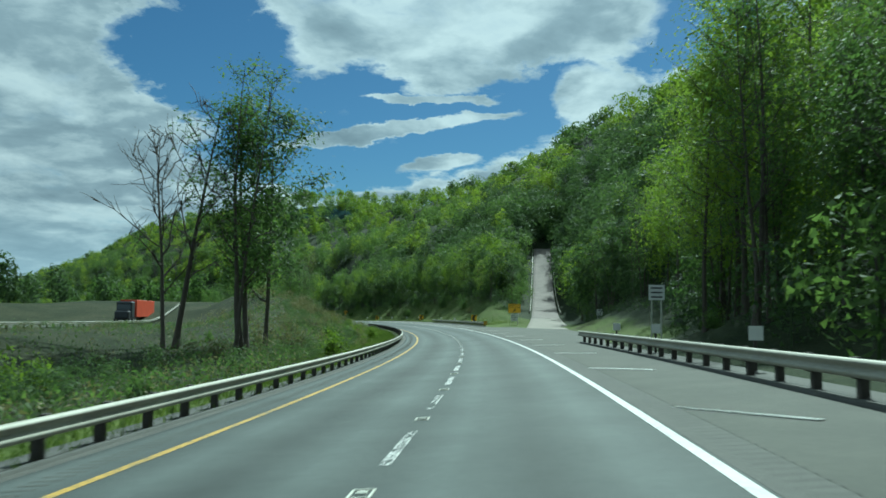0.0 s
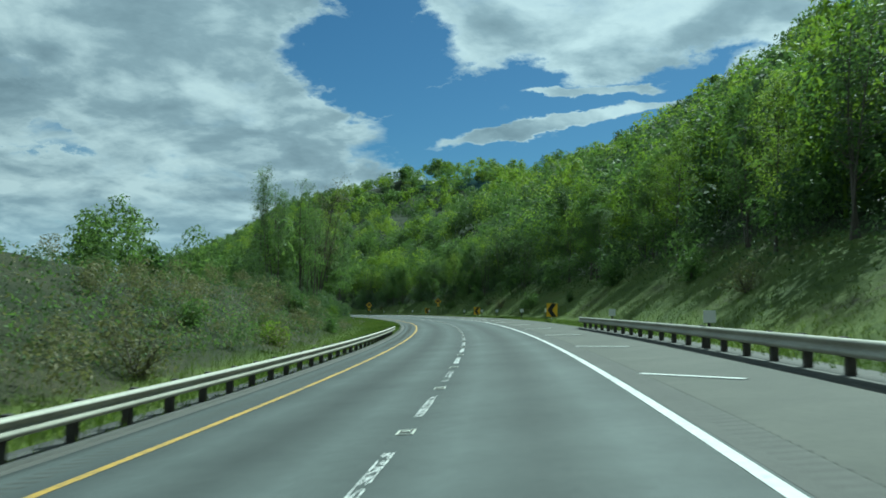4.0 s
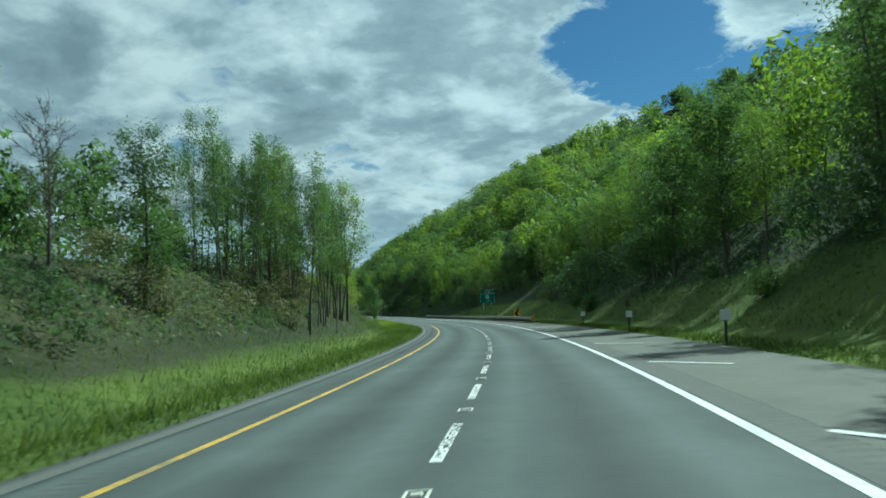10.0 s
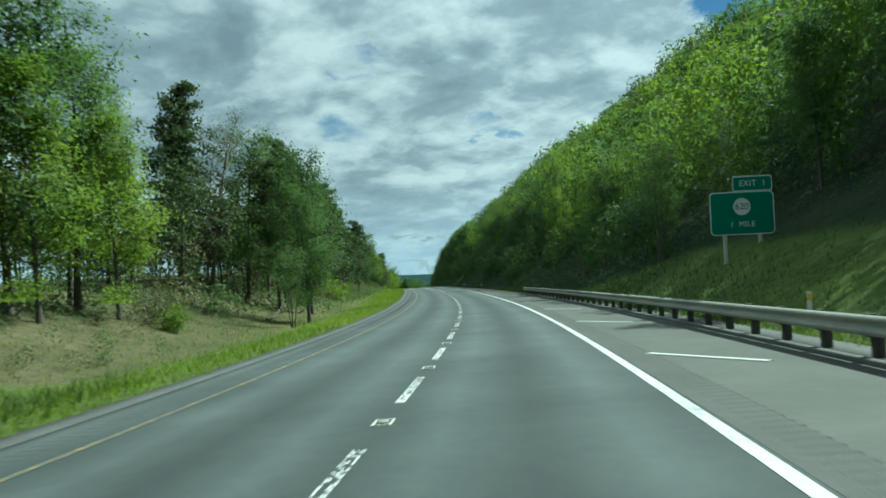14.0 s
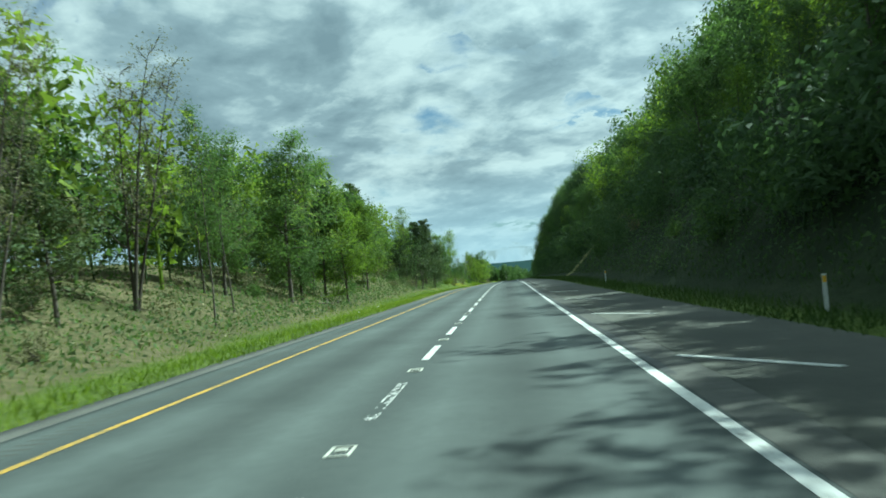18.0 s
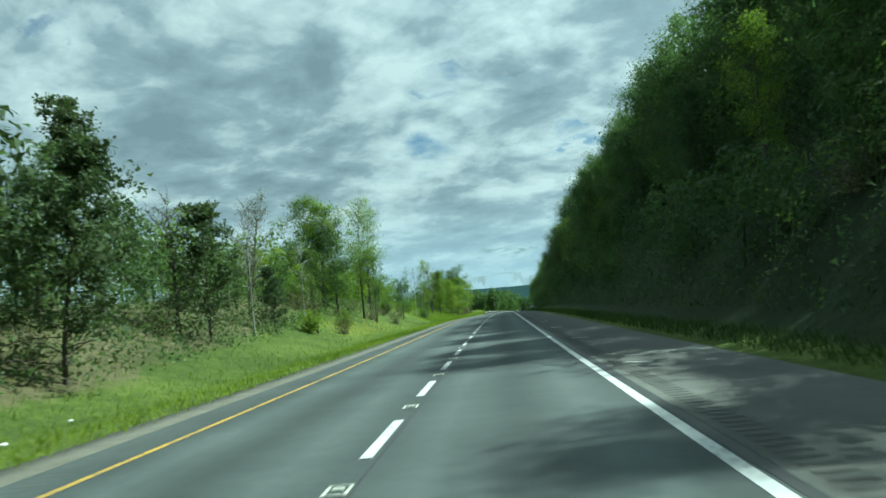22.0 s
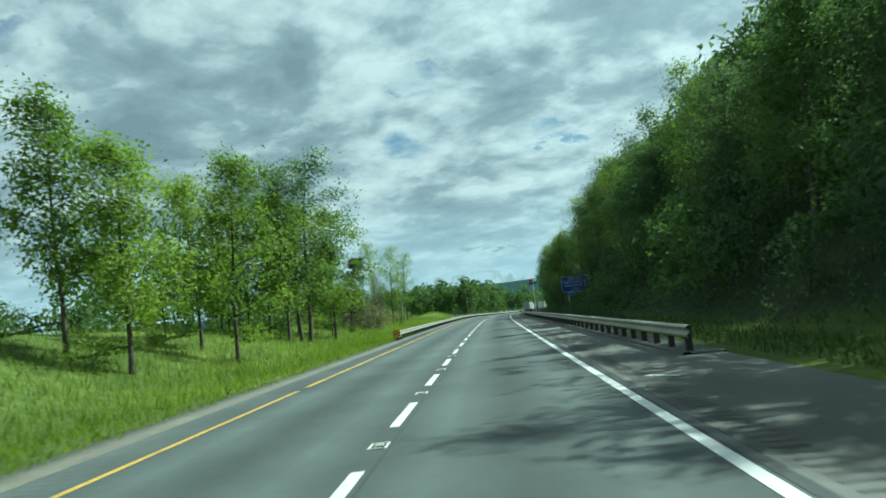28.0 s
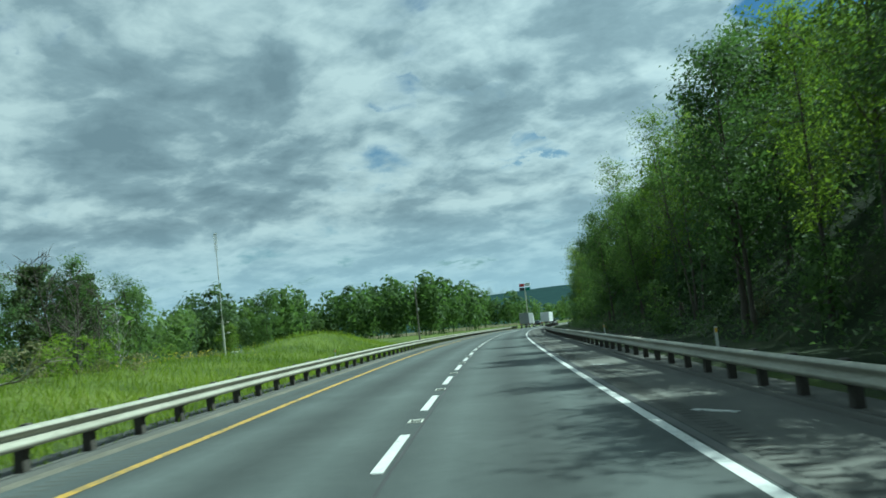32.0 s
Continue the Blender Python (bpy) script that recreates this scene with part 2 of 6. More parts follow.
ASPHALT = asphalt_material()
# the first is partly darkened for tree shade, the grey raised to offset it
SHOULDER = material("shoulder_asphalt", [(0.3, (0.049, 0.050, 0.042)), (0.5, (0.068, 0.069, 0.057)), (0.7, (0.092, 0.091, 0.076))], 0.5, 0.9, bump=0.3, bump_scale=50, fine=0.35)
SHOULDER_GREY = material("grey_shoulder_asphalt", [(0.3, (0.074, 0.075, 0.067)), (0.5, (0.098, 0.099, 0.088)), (0.7, (0.13, 0.129, 0.115))], 0.5, 0.9, bump=0.3, bump_scale=50, fine=0.35)
GRAVEL = material("gravel_edge", [(0.3, (0.075, 0.07, 0.054)), (0.55, (0.13, 0.122, 0.096)), (0.75, (0.20, 0.187, 0.15))], 1.5, 0.95, bump=0.6, bump_scale=25, fine=0.5)
# blue-green base: the haze of distance is put into the colour
FAR_WOODS = material("far_woods", [(0.3, (0.018, 0.034, 0.034)), (0.55, (0.028, 0.050, 0.050)), (0.75, (0.04, 0.068, 0.066))], 0.02, 1.0, bump=1.0, bump_scale=0.25, fine=0.5, spec=0.0)
WHITE_PAINT = material("white_paint", [(0.33, (0.18, 0.18, 0.17)), (0.44, (0.50, 0.50, 0.48)), (0.7, (0.68, 0.68, 0.66))], 0.7, 0.75, fine=0.65, bump=0.2)
WORN_PAINT = material("worn_white_paint", [(0.40, (0.13, 0.135, 0.13)), (0.50, (0.45, 0.45, 0.44)), (0.7, (0.70, 0.70, 0.68))], 0.55, 0.75, fine=0.8, bump=0.2)
TAR = material("tar_seam", [(0.3, (0.022, 0.022, 0.022)), (0.7, (0.05, 0.05, 0.048))], 1.5, 0.6, fine=0.5)
YELLOW_PAINT = material("yellow_paint", [(0.40, (0.15, 0.13, 0.07)), (0.50, (0.42, 0.26, 0.035)), (0.7, (0.54, 0.34, 0.05))], 0.7, 0.7, fine=0.6, bump=0.2)
FADED_YELLOW = material("faded_yellow_paint", [(0.48, (0.10, 0.095, 0.075)), (0.58, (0.22, 0.17, 0.07)), (0.72, (0.40, 0.28, 0.07))], 0.5, 0.75, fine=0.8, bump=0.2)
STEEL = material("galvanised_steel", [(0.3, (0.38, 0.375, 0.33)), (0.5, (0.52, 0.515, 0.45)), (0.7, (0.64, 0.63, 0.56))], 1.5, 0.55, 0.2, bump=0.05, fine=0.4)
SHOULDER_EDGE = material("dark_shoulder_edge", [(0.3, (0.058, 0.058, 0.052)), (0.5, (0.078, 0.077, 0.069)), (0.7, (0.10, 0.098, 0.088))], 0.6, 0.9, bump=0.3, bump_scale=40, fine=0.4)
RAIL_STEEL = material("weathered_rail_steel", [(0.3, (0.22, 0.21, 0.17)), (0.5, (0.32, 0.31, 0.255)), (0.7, (0.42, 0.405, 0.34))], 1.2, 0.6, 0.15, bump=0.05, fine=0.45, stretch=(1, 0.3, 1))
POST = material("weathered_post", [(0.3, (0.028, 0.026, 0.022)), (0.55, (0.055, 0.050, 0.042)), (0.75, (0.10, 0.09, 0.075))], 3.0, 0.9, bump=0.4, fine=0.5)
BARK = material("bark", [(0.3, (0.045, 0.038, 0.03)), (0.5, (0.085, 0.072, 0.058)), (0.72, (0.15, 0.13, 0.11))], 1.3, 0.95, bump=0.7, bump_scale=14, fine=0.5, obj=0.12, stretch=(1, 1, 0.25))
PALE_BARK = material("pale_bark", [(0.3, (0.12, 0.115, 0.10)), (0.5, (0.28, 0.27, 0.24)), (0.72, (0.42, 0.41, 0.38))], 1.3, 0.9, bump=0.4, bump_scale=14, fine=0.5, stretch=(1, 1, 0.3))
LEAF = material("spring_leaves", [(0.2, (0.055, 0.088, 0.033)), (0.5, (0.102, 0.155, 0.053)), (0.8, (0.162, 0.22, 0.072))], 0.15, 0.6, fine=0.2, island=0.2, obj=0.3, spec=0.15, trans=0.5)
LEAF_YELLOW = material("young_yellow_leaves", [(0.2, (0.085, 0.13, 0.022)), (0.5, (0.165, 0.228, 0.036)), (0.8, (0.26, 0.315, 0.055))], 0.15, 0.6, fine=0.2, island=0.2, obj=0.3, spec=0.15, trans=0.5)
# a darker leaf tone, used also to put hillside shade into the colour
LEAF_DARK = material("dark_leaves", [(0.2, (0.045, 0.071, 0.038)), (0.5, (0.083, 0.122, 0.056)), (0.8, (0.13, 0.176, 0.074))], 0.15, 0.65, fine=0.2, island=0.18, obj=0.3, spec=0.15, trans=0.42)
BUDS = material("pale_buds", [(0.2, (0.10, 0.105, 0.05)), (0.5, (0.17, 0.165, 0.085)), (0.8, (0.25, 0.225, 0.14))], 0.2, 0.7, fine=0.2, island=0.5, obj=0.2, spec=0.15, trans=0.3)
NEEDLES = material("pine_needles", [(0.2, (0.042, 0.063, 0.032)), (0.5, (0.08, 0.108, 0.05)), (0.8, (0.125, 0.15, 0.065))], 0.2, 0.65, fine=0.2, island=0.4, obj=0.3, spec=0.15, trans=0.3)


def ground_material():
    """Grass, brush, dark brush and forest floor on one sheet, parted by the mesh's values with a ragged edge; the two
    dark tones hold shade as well.
    """
    m = bpy.data.materials.new("ground_cover")
    m.use_nodes = True
    nt = m.node_tree
    nt.nodes.clear()
    co = wire(nt, "ShaderNodeTexCoord").outputs["Object"]
    a = wire(nt, "ShaderNodeTexNoise", {"Vector": co, "Scale": 0.12, "Detail": 6.0, "Roughness": 0.65}).outputs["Fac"]
    b = wire(nt, "ShaderNodeTexNoise", {"Vector": co, "Scale": 2.2, "Detail": 5.0, "Roughness": 0.7}).outputs["Fac"]
    f = math_node(nt, "ADD", math_node(nt, "MULTIPLY", a, 0.55), math_node(nt, "MULTIPLY", b, 0.45))
    col = ramp(nt, f, [(0.36, (0.042, 0.064, 0.014)), (0.48, (0.078, 0.106, 0.022)), (0.56, (0.120, 0.155, 0.030)), (0.66, (0.165, 0.177, 0.058))])
    ragged = math_node(nt, "MULTIPLY", math_node(nt, "SUBTRACT", f, 0.5), 2.2)
    # dark is brush toned down further to hold the bank's shade
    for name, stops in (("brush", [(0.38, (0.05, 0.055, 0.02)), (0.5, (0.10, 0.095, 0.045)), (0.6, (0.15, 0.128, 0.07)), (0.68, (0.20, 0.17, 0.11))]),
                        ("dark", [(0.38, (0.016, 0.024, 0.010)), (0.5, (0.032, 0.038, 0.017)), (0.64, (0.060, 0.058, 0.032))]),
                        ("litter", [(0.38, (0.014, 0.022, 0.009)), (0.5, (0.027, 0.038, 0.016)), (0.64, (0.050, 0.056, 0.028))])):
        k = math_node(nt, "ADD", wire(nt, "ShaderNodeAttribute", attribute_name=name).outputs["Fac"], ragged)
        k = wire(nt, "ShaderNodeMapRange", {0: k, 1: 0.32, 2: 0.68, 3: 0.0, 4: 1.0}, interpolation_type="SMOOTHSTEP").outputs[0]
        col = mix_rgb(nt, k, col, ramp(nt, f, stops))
    p = wire(nt, "ShaderNodeBsdfPrincipled", {"Base Color": col, "Roughness": 0.95, "Specular IOR Level": 0.15})
    h = wire(nt, "ShaderNodeTexNoise", {"Vector": co, "Scale": 5.0, "Detail": 5.0, "Roughness": 0.7}).outputs["Fac"]
    nt.links.new(wire(nt, "ShaderNodeBump", {"Height": h, "Strength": 0.9, "Distance": 0.12}).outputs[0], p.inputs["Normal"])
    wire(nt, "ShaderNodeOutputMaterial", {"Surface": p.outputs[0]})
    return m


GROUND = ground_material()


# ---------------------------------------------------------------- the road's geometry
STEP = 2.0
STN = np.arange(-60.0, 1760.0, STEP)
_kn = np.arange(len(CURVE)) * 50.0 - 50.0
_k = np.interp(STN, _kn, CURVE) * 1e-3
_th = np.concatenate([[0], np.cumsum((_k[1:] + _k[:-1]) / 2 * STEP)])
_th -= _th[30]
_gr = np.radians(np.interp(STN, _kn, GRADE))
_bk = np.tan(np.radians(np.interp(STN, _kn, BANK)))
_tm = (_th[1:] + _th[:-1]) / 2
_x = np.concatenate([[0], np.cumsum(-np.sin(_tm) * STEP)])
_y = np.concatenate([[0], np.cumsum(np.cos(_tm) * STEP)])
_z = np.concatenate([[0], np.cumsum((_gr[1:] + _gr[:-1]) / 2 * STEP)])
_x, _y, _z = _x - _x[30], _y - _y[30], _z - _z[30]


def heading(s):
    return float(np.interp(s, STN, _th))


def plan(s, lat, up=0.0):
    """World points at station s and lateral lat, up metres above the road's surface carried on sideways (arrays or numbers)."""
    s, lat = np.broadcast_arrays(np.asarray(s, float), np.asarray(lat, float))
    th = np.interp(s, STN, _th)
    bank = np.interp(s, STN, _bk)
    return np.stack([np.interp(s, STN, _x) + lat * np.cos(th), np.interp(s, STN, _y) + lat * np.sin(th),
                     np.interp(s, STN, _z) + np.clip(lat, -9, 9) * bank + up], -1)


def smooth(a, b, x):
    t = np.clip((np.asarray(x, float) - a) / (b - a), 0, 1)
    return t * t * (3 - 2 * t)


def wave(s, lat, seed=0.0):
    return (np.sin(s * 0.031 + lat * 0.022 + seed) + np.sin(s * 0.013 - lat * 0.047 + 1.7 * seed + 2) + 0.6 * np.sin(s * 0.083 + lat * 0.061 + 3 * seed)) / 2.6


RAMP_FOOT = plan(104.0, 13.8, 0.02)
RAMP_TOP = plan(225.5, 51.0, 20.2)


def ramp_rise(t):
    """The escape ramp's profile: flat at its foot, ever steeper towards the top."""
    return np.clip(t, 0, 1.2) ** 2.8




def rise(s, lat):
    """Height of the ground over the road's edge at station s, lateral lat."""
    s, lat = np.broadcast_arrays(np.asarray(s, float), np.asarray(lat, float))
    # right: the mountain
    foot = 10.0 + 5.0 * smooth(60, 20, s) + 2.0 * smooth(900, 1000, s) + 5.0 * smooth(42, 56, s) * smooth(114, 100, s)
    steep = np.interp(s, [-100, 20, 110, 240, 420, 560, 700, 1000, 1120, 1180, 1230, 1300], [0.3, 0.42, 0.64, 0.68, 0.62, 0.58, 0.74, 0.74, 0.64, 0.46, 0.22, 0.01])
    r = np.clip(lat - foot, 0, None)
    up_r = steep * np.minimum(r, 48) + (0.58 + 0.2 * smooth(150, 230, s) * smooth(430, 330, s) + 0.14 * smooth(100, 170, s) * smooth(310, 240, s)) * steep * np.clip(r - 48, 0, 125) + 0.1 * steep * np.clip(r - 173, 0, 70) - 0.35 * steep * np.clip(r - 243, 0, 330)
    up_r = up_r + 0.32 * np.minimum(r, 11) * smooth(560, 620, s) * smooth(930, 890, s)
    up_r = up_r * (1 + 0.13 * smooth(15, 60, r)) * (1 + 0.10 * wave(s, lat, 1.0)) + 0.8 * wave(s * 3, lat * 3, 2.0) * smooth(3, 20, r)
    # left: verge, then banks and hollows
    l = np.clip(-lat - 6.0, 0, None)
    far = np.interp(s, [-100, 30, 60, 100, 150, 210, 250, 330, 400, 428, 446, 466, 490, 520, 600, 700, 760, 800, 850, 880, 920, 950, 1000, 1050, 1100, 1300],
                    [-2.0, -1.7, 0.0, 5.0, 6.8, 4.6, 4.8, 5.2, 6.5, 5.0, 2.6, 0.8, 3.0, 3.4, 4.4, 5.2, 4.4, 5.4, 4.8, 4.8, 4.2, 3.0, 2.0, 1.4, 0.9, 0.2])
    reach = np.interp(s, [185, 215, 370, 405, 450, 466], [23, 17, 17, 13.5, 13.5, 20])
    up_l = far * smooth(2.5, reach, l) - 0.3 * smooth(0, 4, l) * (1 - smooth(5, 11, l)) + 0.3 * wave(s * 2.5, lat * 2.5, 4.0) * smooth(2, 12, l)
    up_l = up_l - 0.08 * np.clip(l - 60, 0, 260) * smooth(1300, 700, s)
    up_l = up_l + 1.6 * np.exp(-((s - 1114) / 15) ** 2 - ((l - 12) / 5.0) ** 2)
    low = smooth(16, 23, l) * (1 - smooth(33, 44, l)) * smooth(1045, 1070, s) * smooth(1150, 1120, s)
    up_l = up_l * (1 - low) - 3.75 * low
    shelf = smooth(np.interp(s, [110, 150], [15, 27]), np.interp(s, [110, 150], [23, 36]), l) * smooth(185, 130, s) * smooth(75, 60, l)
    up_l = up_l * (1 - shelf) + 1.3 * shelf
    # the escape ramp's bed
    p = plan(s, lat)
    ax, ay = RAMP_TOP[0] - RAMP_FOOT[0], RAMP_TOP[1] - RAMP_FOOT[1]
    t = ((p[..., 0] - RAMP_FOOT[0]) * ax + (p[..., 1] - RAMP_FOOT[1]) * ay) / (ax * ax + ay * ay)
    off = np.abs((p[..., 0] - RAMP_FOOT[0]) * ay - (p[..., 1] - RAMP_FOOT[1]) * ax) / math.hypot(ax, ay)
    bed = RAMP_FOOT[2] + ramp_rise(t) * (RAMP_TOP[2] - RAMP_FOOT[2]) - p[..., 2] - 0.10 - 0.12 * smooth(0.2, 0.5, t)
    k = (1 - smooth(3.6, 13, off)) * smooth(-0.12, 0.05, t) * smooth(1.6, 1.1, t)
    up_r = up_r * (1 - k) + bed * k
    return np.where(lat > 0, up_r, up_l) - 0.05


def ground_at(s, lat):
    return plan(s, lat, rise(s, lat))


def from_arrays(name, verts, faces, mat=None, mats=None, index=None, smooth_faces=False):
    """A mesh from numpy arrays: faces all of one size."""
    me = bpy.data.meshes.new(name)
    verts = np.asarray(verts, np.float32)
    faces = np.asarray(faces, np.int32)
    n = faces.shape[1]
    me.vertices.add(len(verts))
    me.vertices.foreach_set("co", verts.ravel())
    me.loops.add(faces.size)
    me.loops.foreach_set("vertex_index", faces.ravel())
    me.polygons.add(len(faces))
    me.polygons.foreach_set("loop_start", np.arange(0, faces.size, n, dtype=np.int32))
    for m in (mats or ([mat] if mat else [])):
        me.materials.append(m)
    if index is not None:
        me.polygons.foreach_set("material_index", np.asarray(index, np.int32))
    if smooth_faces:
        me.polygons.foreach_set("use_smooth", np.ones(len(faces), bool))
    me.update(calc_edges=True)
    return me


def grid_faces(rows, cols):
    a = (np.arange(rows - 1)[:, None] * cols + np.arange(cols - 1)[None]).ravel()
    return np.stack([a, a + 1, a + cols + 1, a + cols], 1)


def strip(name, s0, s1, l0, l1, up, mat, parent=None, step=2.0, thick=0.0):
    """A ribbon along the road between two laterals, with downward edges when thick."""
    s = np.arange(s0, s1 + 0.01, step)
    lats = [l0, l1] if not thick else [l0, l0, l1, l1]
    ups = [up, up] if not thick else [up - thick, up, up, up - thick]
    v = np.stack([plan(s, a, b) for a, b in zip(lats, ups)], 1).reshape(-1, 3)
    ob = new(name, from_arrays(name, v, grid_faces(len(s), len(lats))[:, ::1], mat))
    ob.parent = parent
    return ob

# ---------------------------------------------------------------- ground and road
def build_ground():
    s = np.concatenate([np.concatenate([np.arange(-60, 90, 4.0), np.arange(90, 250, 2.0), np.arange(250, 1300, 4.0)]), np.arange(1300, 1756, 12.0)])
    lat = np.array([-170, -140, -115, -95, -80, -66, -55, -46, -39, -33, -28, -24, -20.5, -17.5, -15, -13, -11.2, -9.6, -8.2, -7, -6, -5.2, -4.5,
                    4.5, 6.2, 7.4, 8.4, 9.4, 10.6, 12, 13.5, 15, 17, 19, 21, 23, 25, 27, 29, 31, 33, 35, 37, 39, 41, 43, 45, 47, 49, 51, 53, 56, 60, 66, 78, 92, 110, 130, 150, 175])
    S, L = np.meshgrid(s, lat, indexing="ij")
    v = plan(S, L, rise(S, L))
    v[..., 2] -= np.where(np.abs(L) < 7.5, 0.12, 0.0)
    near = v.reshape(-1, 3)
    f1 = grid_faces(len(s), len(lat))
    edge_l = np.interp(S, [0, 40, 100, 200, 330, 400, 425, 440, 460, 474, 520, 640, 740, 850, 1000, 1400], [-9, -9, -11.5, -11, -12, -11, -11.5, -16, -18, -9.5, -9.2, -10.5, -12.5, -26, -45, -60])
    # past 500 the floor's dark tone also covers verge, painting its shade
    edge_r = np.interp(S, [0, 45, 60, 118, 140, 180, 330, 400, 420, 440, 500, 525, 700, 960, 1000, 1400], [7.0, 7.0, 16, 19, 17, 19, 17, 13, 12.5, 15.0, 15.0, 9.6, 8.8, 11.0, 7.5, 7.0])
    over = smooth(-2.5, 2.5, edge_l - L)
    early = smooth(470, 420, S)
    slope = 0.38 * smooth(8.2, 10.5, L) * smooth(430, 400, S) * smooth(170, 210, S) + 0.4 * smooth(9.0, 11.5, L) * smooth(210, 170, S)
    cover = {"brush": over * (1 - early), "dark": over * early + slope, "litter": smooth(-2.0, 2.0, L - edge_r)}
    # far country round about
    g = np.concatenate([np.arange(-4300, -1200, 100.0), np.arange(-1200, 1500, 30.0), np.arange(1500, 4301, 100.0)])
    X, Y = np.meshgrid(g, g + 300, indexing="ij")
    p = np.stack([X.ravel(), Y.ravel()], 1)
    c = np.stack([_x[::5], _y[::5]], 1)
    best = np.empty(len(p), int)
    for i in range(0, len(p), 4000):
        best[i:i + 4000] = ((p[i:i + 4000, None] - c) ** 2).sum(2).argmin(1)
    j = best * 5
    la = (p[:, 0] - _x[j]) * np.cos(_th[j]) + (p[:, 1] - _y[j]) * np.sin(_th[j])
    al = -(p[:, 0] - _x[j]) * np.sin(_th[j]) + (p[:, 1] - _y[j]) * np.cos(_th[j])
    dist = np.hypot(la, al)
    sd = np.where(la >= 0, dist, -dist)
    off_end = smooth(40, 400, np.abs(al))
    z = _z[j] + rise(STN[j], sd) * (1 - off_end) + np.where(dist < 160, -14.0, np.where((dist < 330) & (la > 0), -7.0, -0.5))
    z = np.where(al < -30, _z[j] + rise(STN[j], sd) - 1, z)
    base = -112.0 - 10 * np.sin(X.ravel() * 0.0021) * np.cos(Y.ravel() * 0.0017)
    away = np.where(la < 0, smooth(200, 700, dist), smooth(900, 2200, dist))
    z = z * (1 - away) + base * away
    rim = np.hypot(p[:, 0] + 600, p[:, 1] - 700)
    z = z + smooth(2600, 3900, rim) * (16 + 9 * np.sin(np.arctan2(p[:, 1] - 700, p[:, 0] + 600) * 9) + 7 * np.sin(np.arctan2(p[:, 1] - 700, p[:, 0] + 600) * 31))
    v2 = np.stack([p[:, 0], p[:, 1], z], 1)
    f2 = grid_faces(len(g), len(g)) + len(near)
    verts = np.concatenate([near, v2])
    faces = np.concatenate([f1[:, ::-1], f2[:, ::-1]])
    index = np.concatenate([np.zeros(len(f1), int), np.ones(len(f2), int)])
    ob = new("ground", from_arrays("ground", verts, faces, mats=[GROUND, FAR_WOODS], index=index, smooth_faces=True))
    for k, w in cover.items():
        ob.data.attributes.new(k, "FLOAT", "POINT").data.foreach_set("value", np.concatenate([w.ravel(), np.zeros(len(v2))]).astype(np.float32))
    tagged(ob, "mown grass verges, brush and forest floor rising to wooded hills", "ground", kind="structure")


build_ground()


def build_road():
    s = np.arange(-60, 1750, 2.0)
    inner = np.linspace(-5.0, 3.95, 38)
    lat = np.concatenate([[-5.0], inner, [3.95]])
    up = np.concatenate([[-0.15], np.zeros(38), [-0.15]])
    v = np.stack([plan(s, a, b) for a, b in zip(lat, up)], 1).reshape(-1, 3)
    road = new("road", from_arrays("road", v, grid_faces(len(s), len(lat))[:, ::-1], ASPHALT, smooth_faces=True))
    lane = (lat % 3.66) / 3.66
    wear = 0.5 - 0.5 * np.cos(lane * 4 * np.pi)
    wear = np.where(np.abs(lane - 0.5) < 0.22, wear * 0.6 - 0.3 * np.exp(-((lane - 0.5) / 0.1) ** 2), wear)
    at = road.data.attributes.new("wear", "FLOAT", "POINT")
    # 110-480 toned down as a whole; past 628 a trace of painted tree shade
    at.data.foreach_set("value", (np.tile(wear, (len(s), 1)) - 0.06 * smooth(628, 650, s)[:, None] - 0.32 * (smooth(110, 190, s) * smooth(480, 400, s))[:, None]).ravel().astype(np.float32))
    tagged(road, "two-lane grey asphalt carriageway of a divided highway", "road", kind="structure")
    edge = np.interp(s, [-60, 42, 60, 92, 98, 108, 120, 600, 700, 1750], [7.2, 7.4, 10.6, 13.4, 10.2, 8.4, 7.6, 7.6, 6.9, 6.7])
    v = np.stack([plan(s, 3.95, 0.0), plan(s, 3.951, -0.004), plan(s, np.minimum(edge - 0.02, 9.0), -0.015), plan(s, edge, -0.02), plan(s, edge + 0.02, -0.2)], 1).reshape(-1, 3)
    faces = grid_faces(len(s), 5)[:, ::-1]
    sh = new("shoulder", from_arrays("shoulder", v, faces, mats=[SHOULDER, SHOULDER_GREY], index=(s[faces.min(1) // 5] > 640).astype(int)))
    tagged(sh, "pale worn asphalt shoulder beside the right lane", "road shoulder", kind="structure")
    return road


road = build_road()
for s0, s1, l0, l1, m, name, lab in ((-60, 436, -3.75, -3.59, YELLOW_PAINT, "yellow_edge_line", "worn yellow edge line"), (436, 582, -3.73, -3.61, FADED_YELLOW, "yellow_edge_line", "yellow edge line almost worn away"), (582, 925, -3.735, -3.605, YELLOW_PAINT, "yellow_edge_line", "worn yellow edge line"), (925, 1740, -3.76, -3.59, YELLOW_PAINT, "yellow_edge_line", "yellow edge line"),
                                     (-60, 1740, 3.58, 3.74, WHITE_PAINT, "white_edge_line", "white edge line")):
    o = strip(name, s0, s1, l0, l1, 0.005, m, road)
    tagged(o, lab)

DASH_PERIOD, DASH_PHASE = 6.2828, 104.60


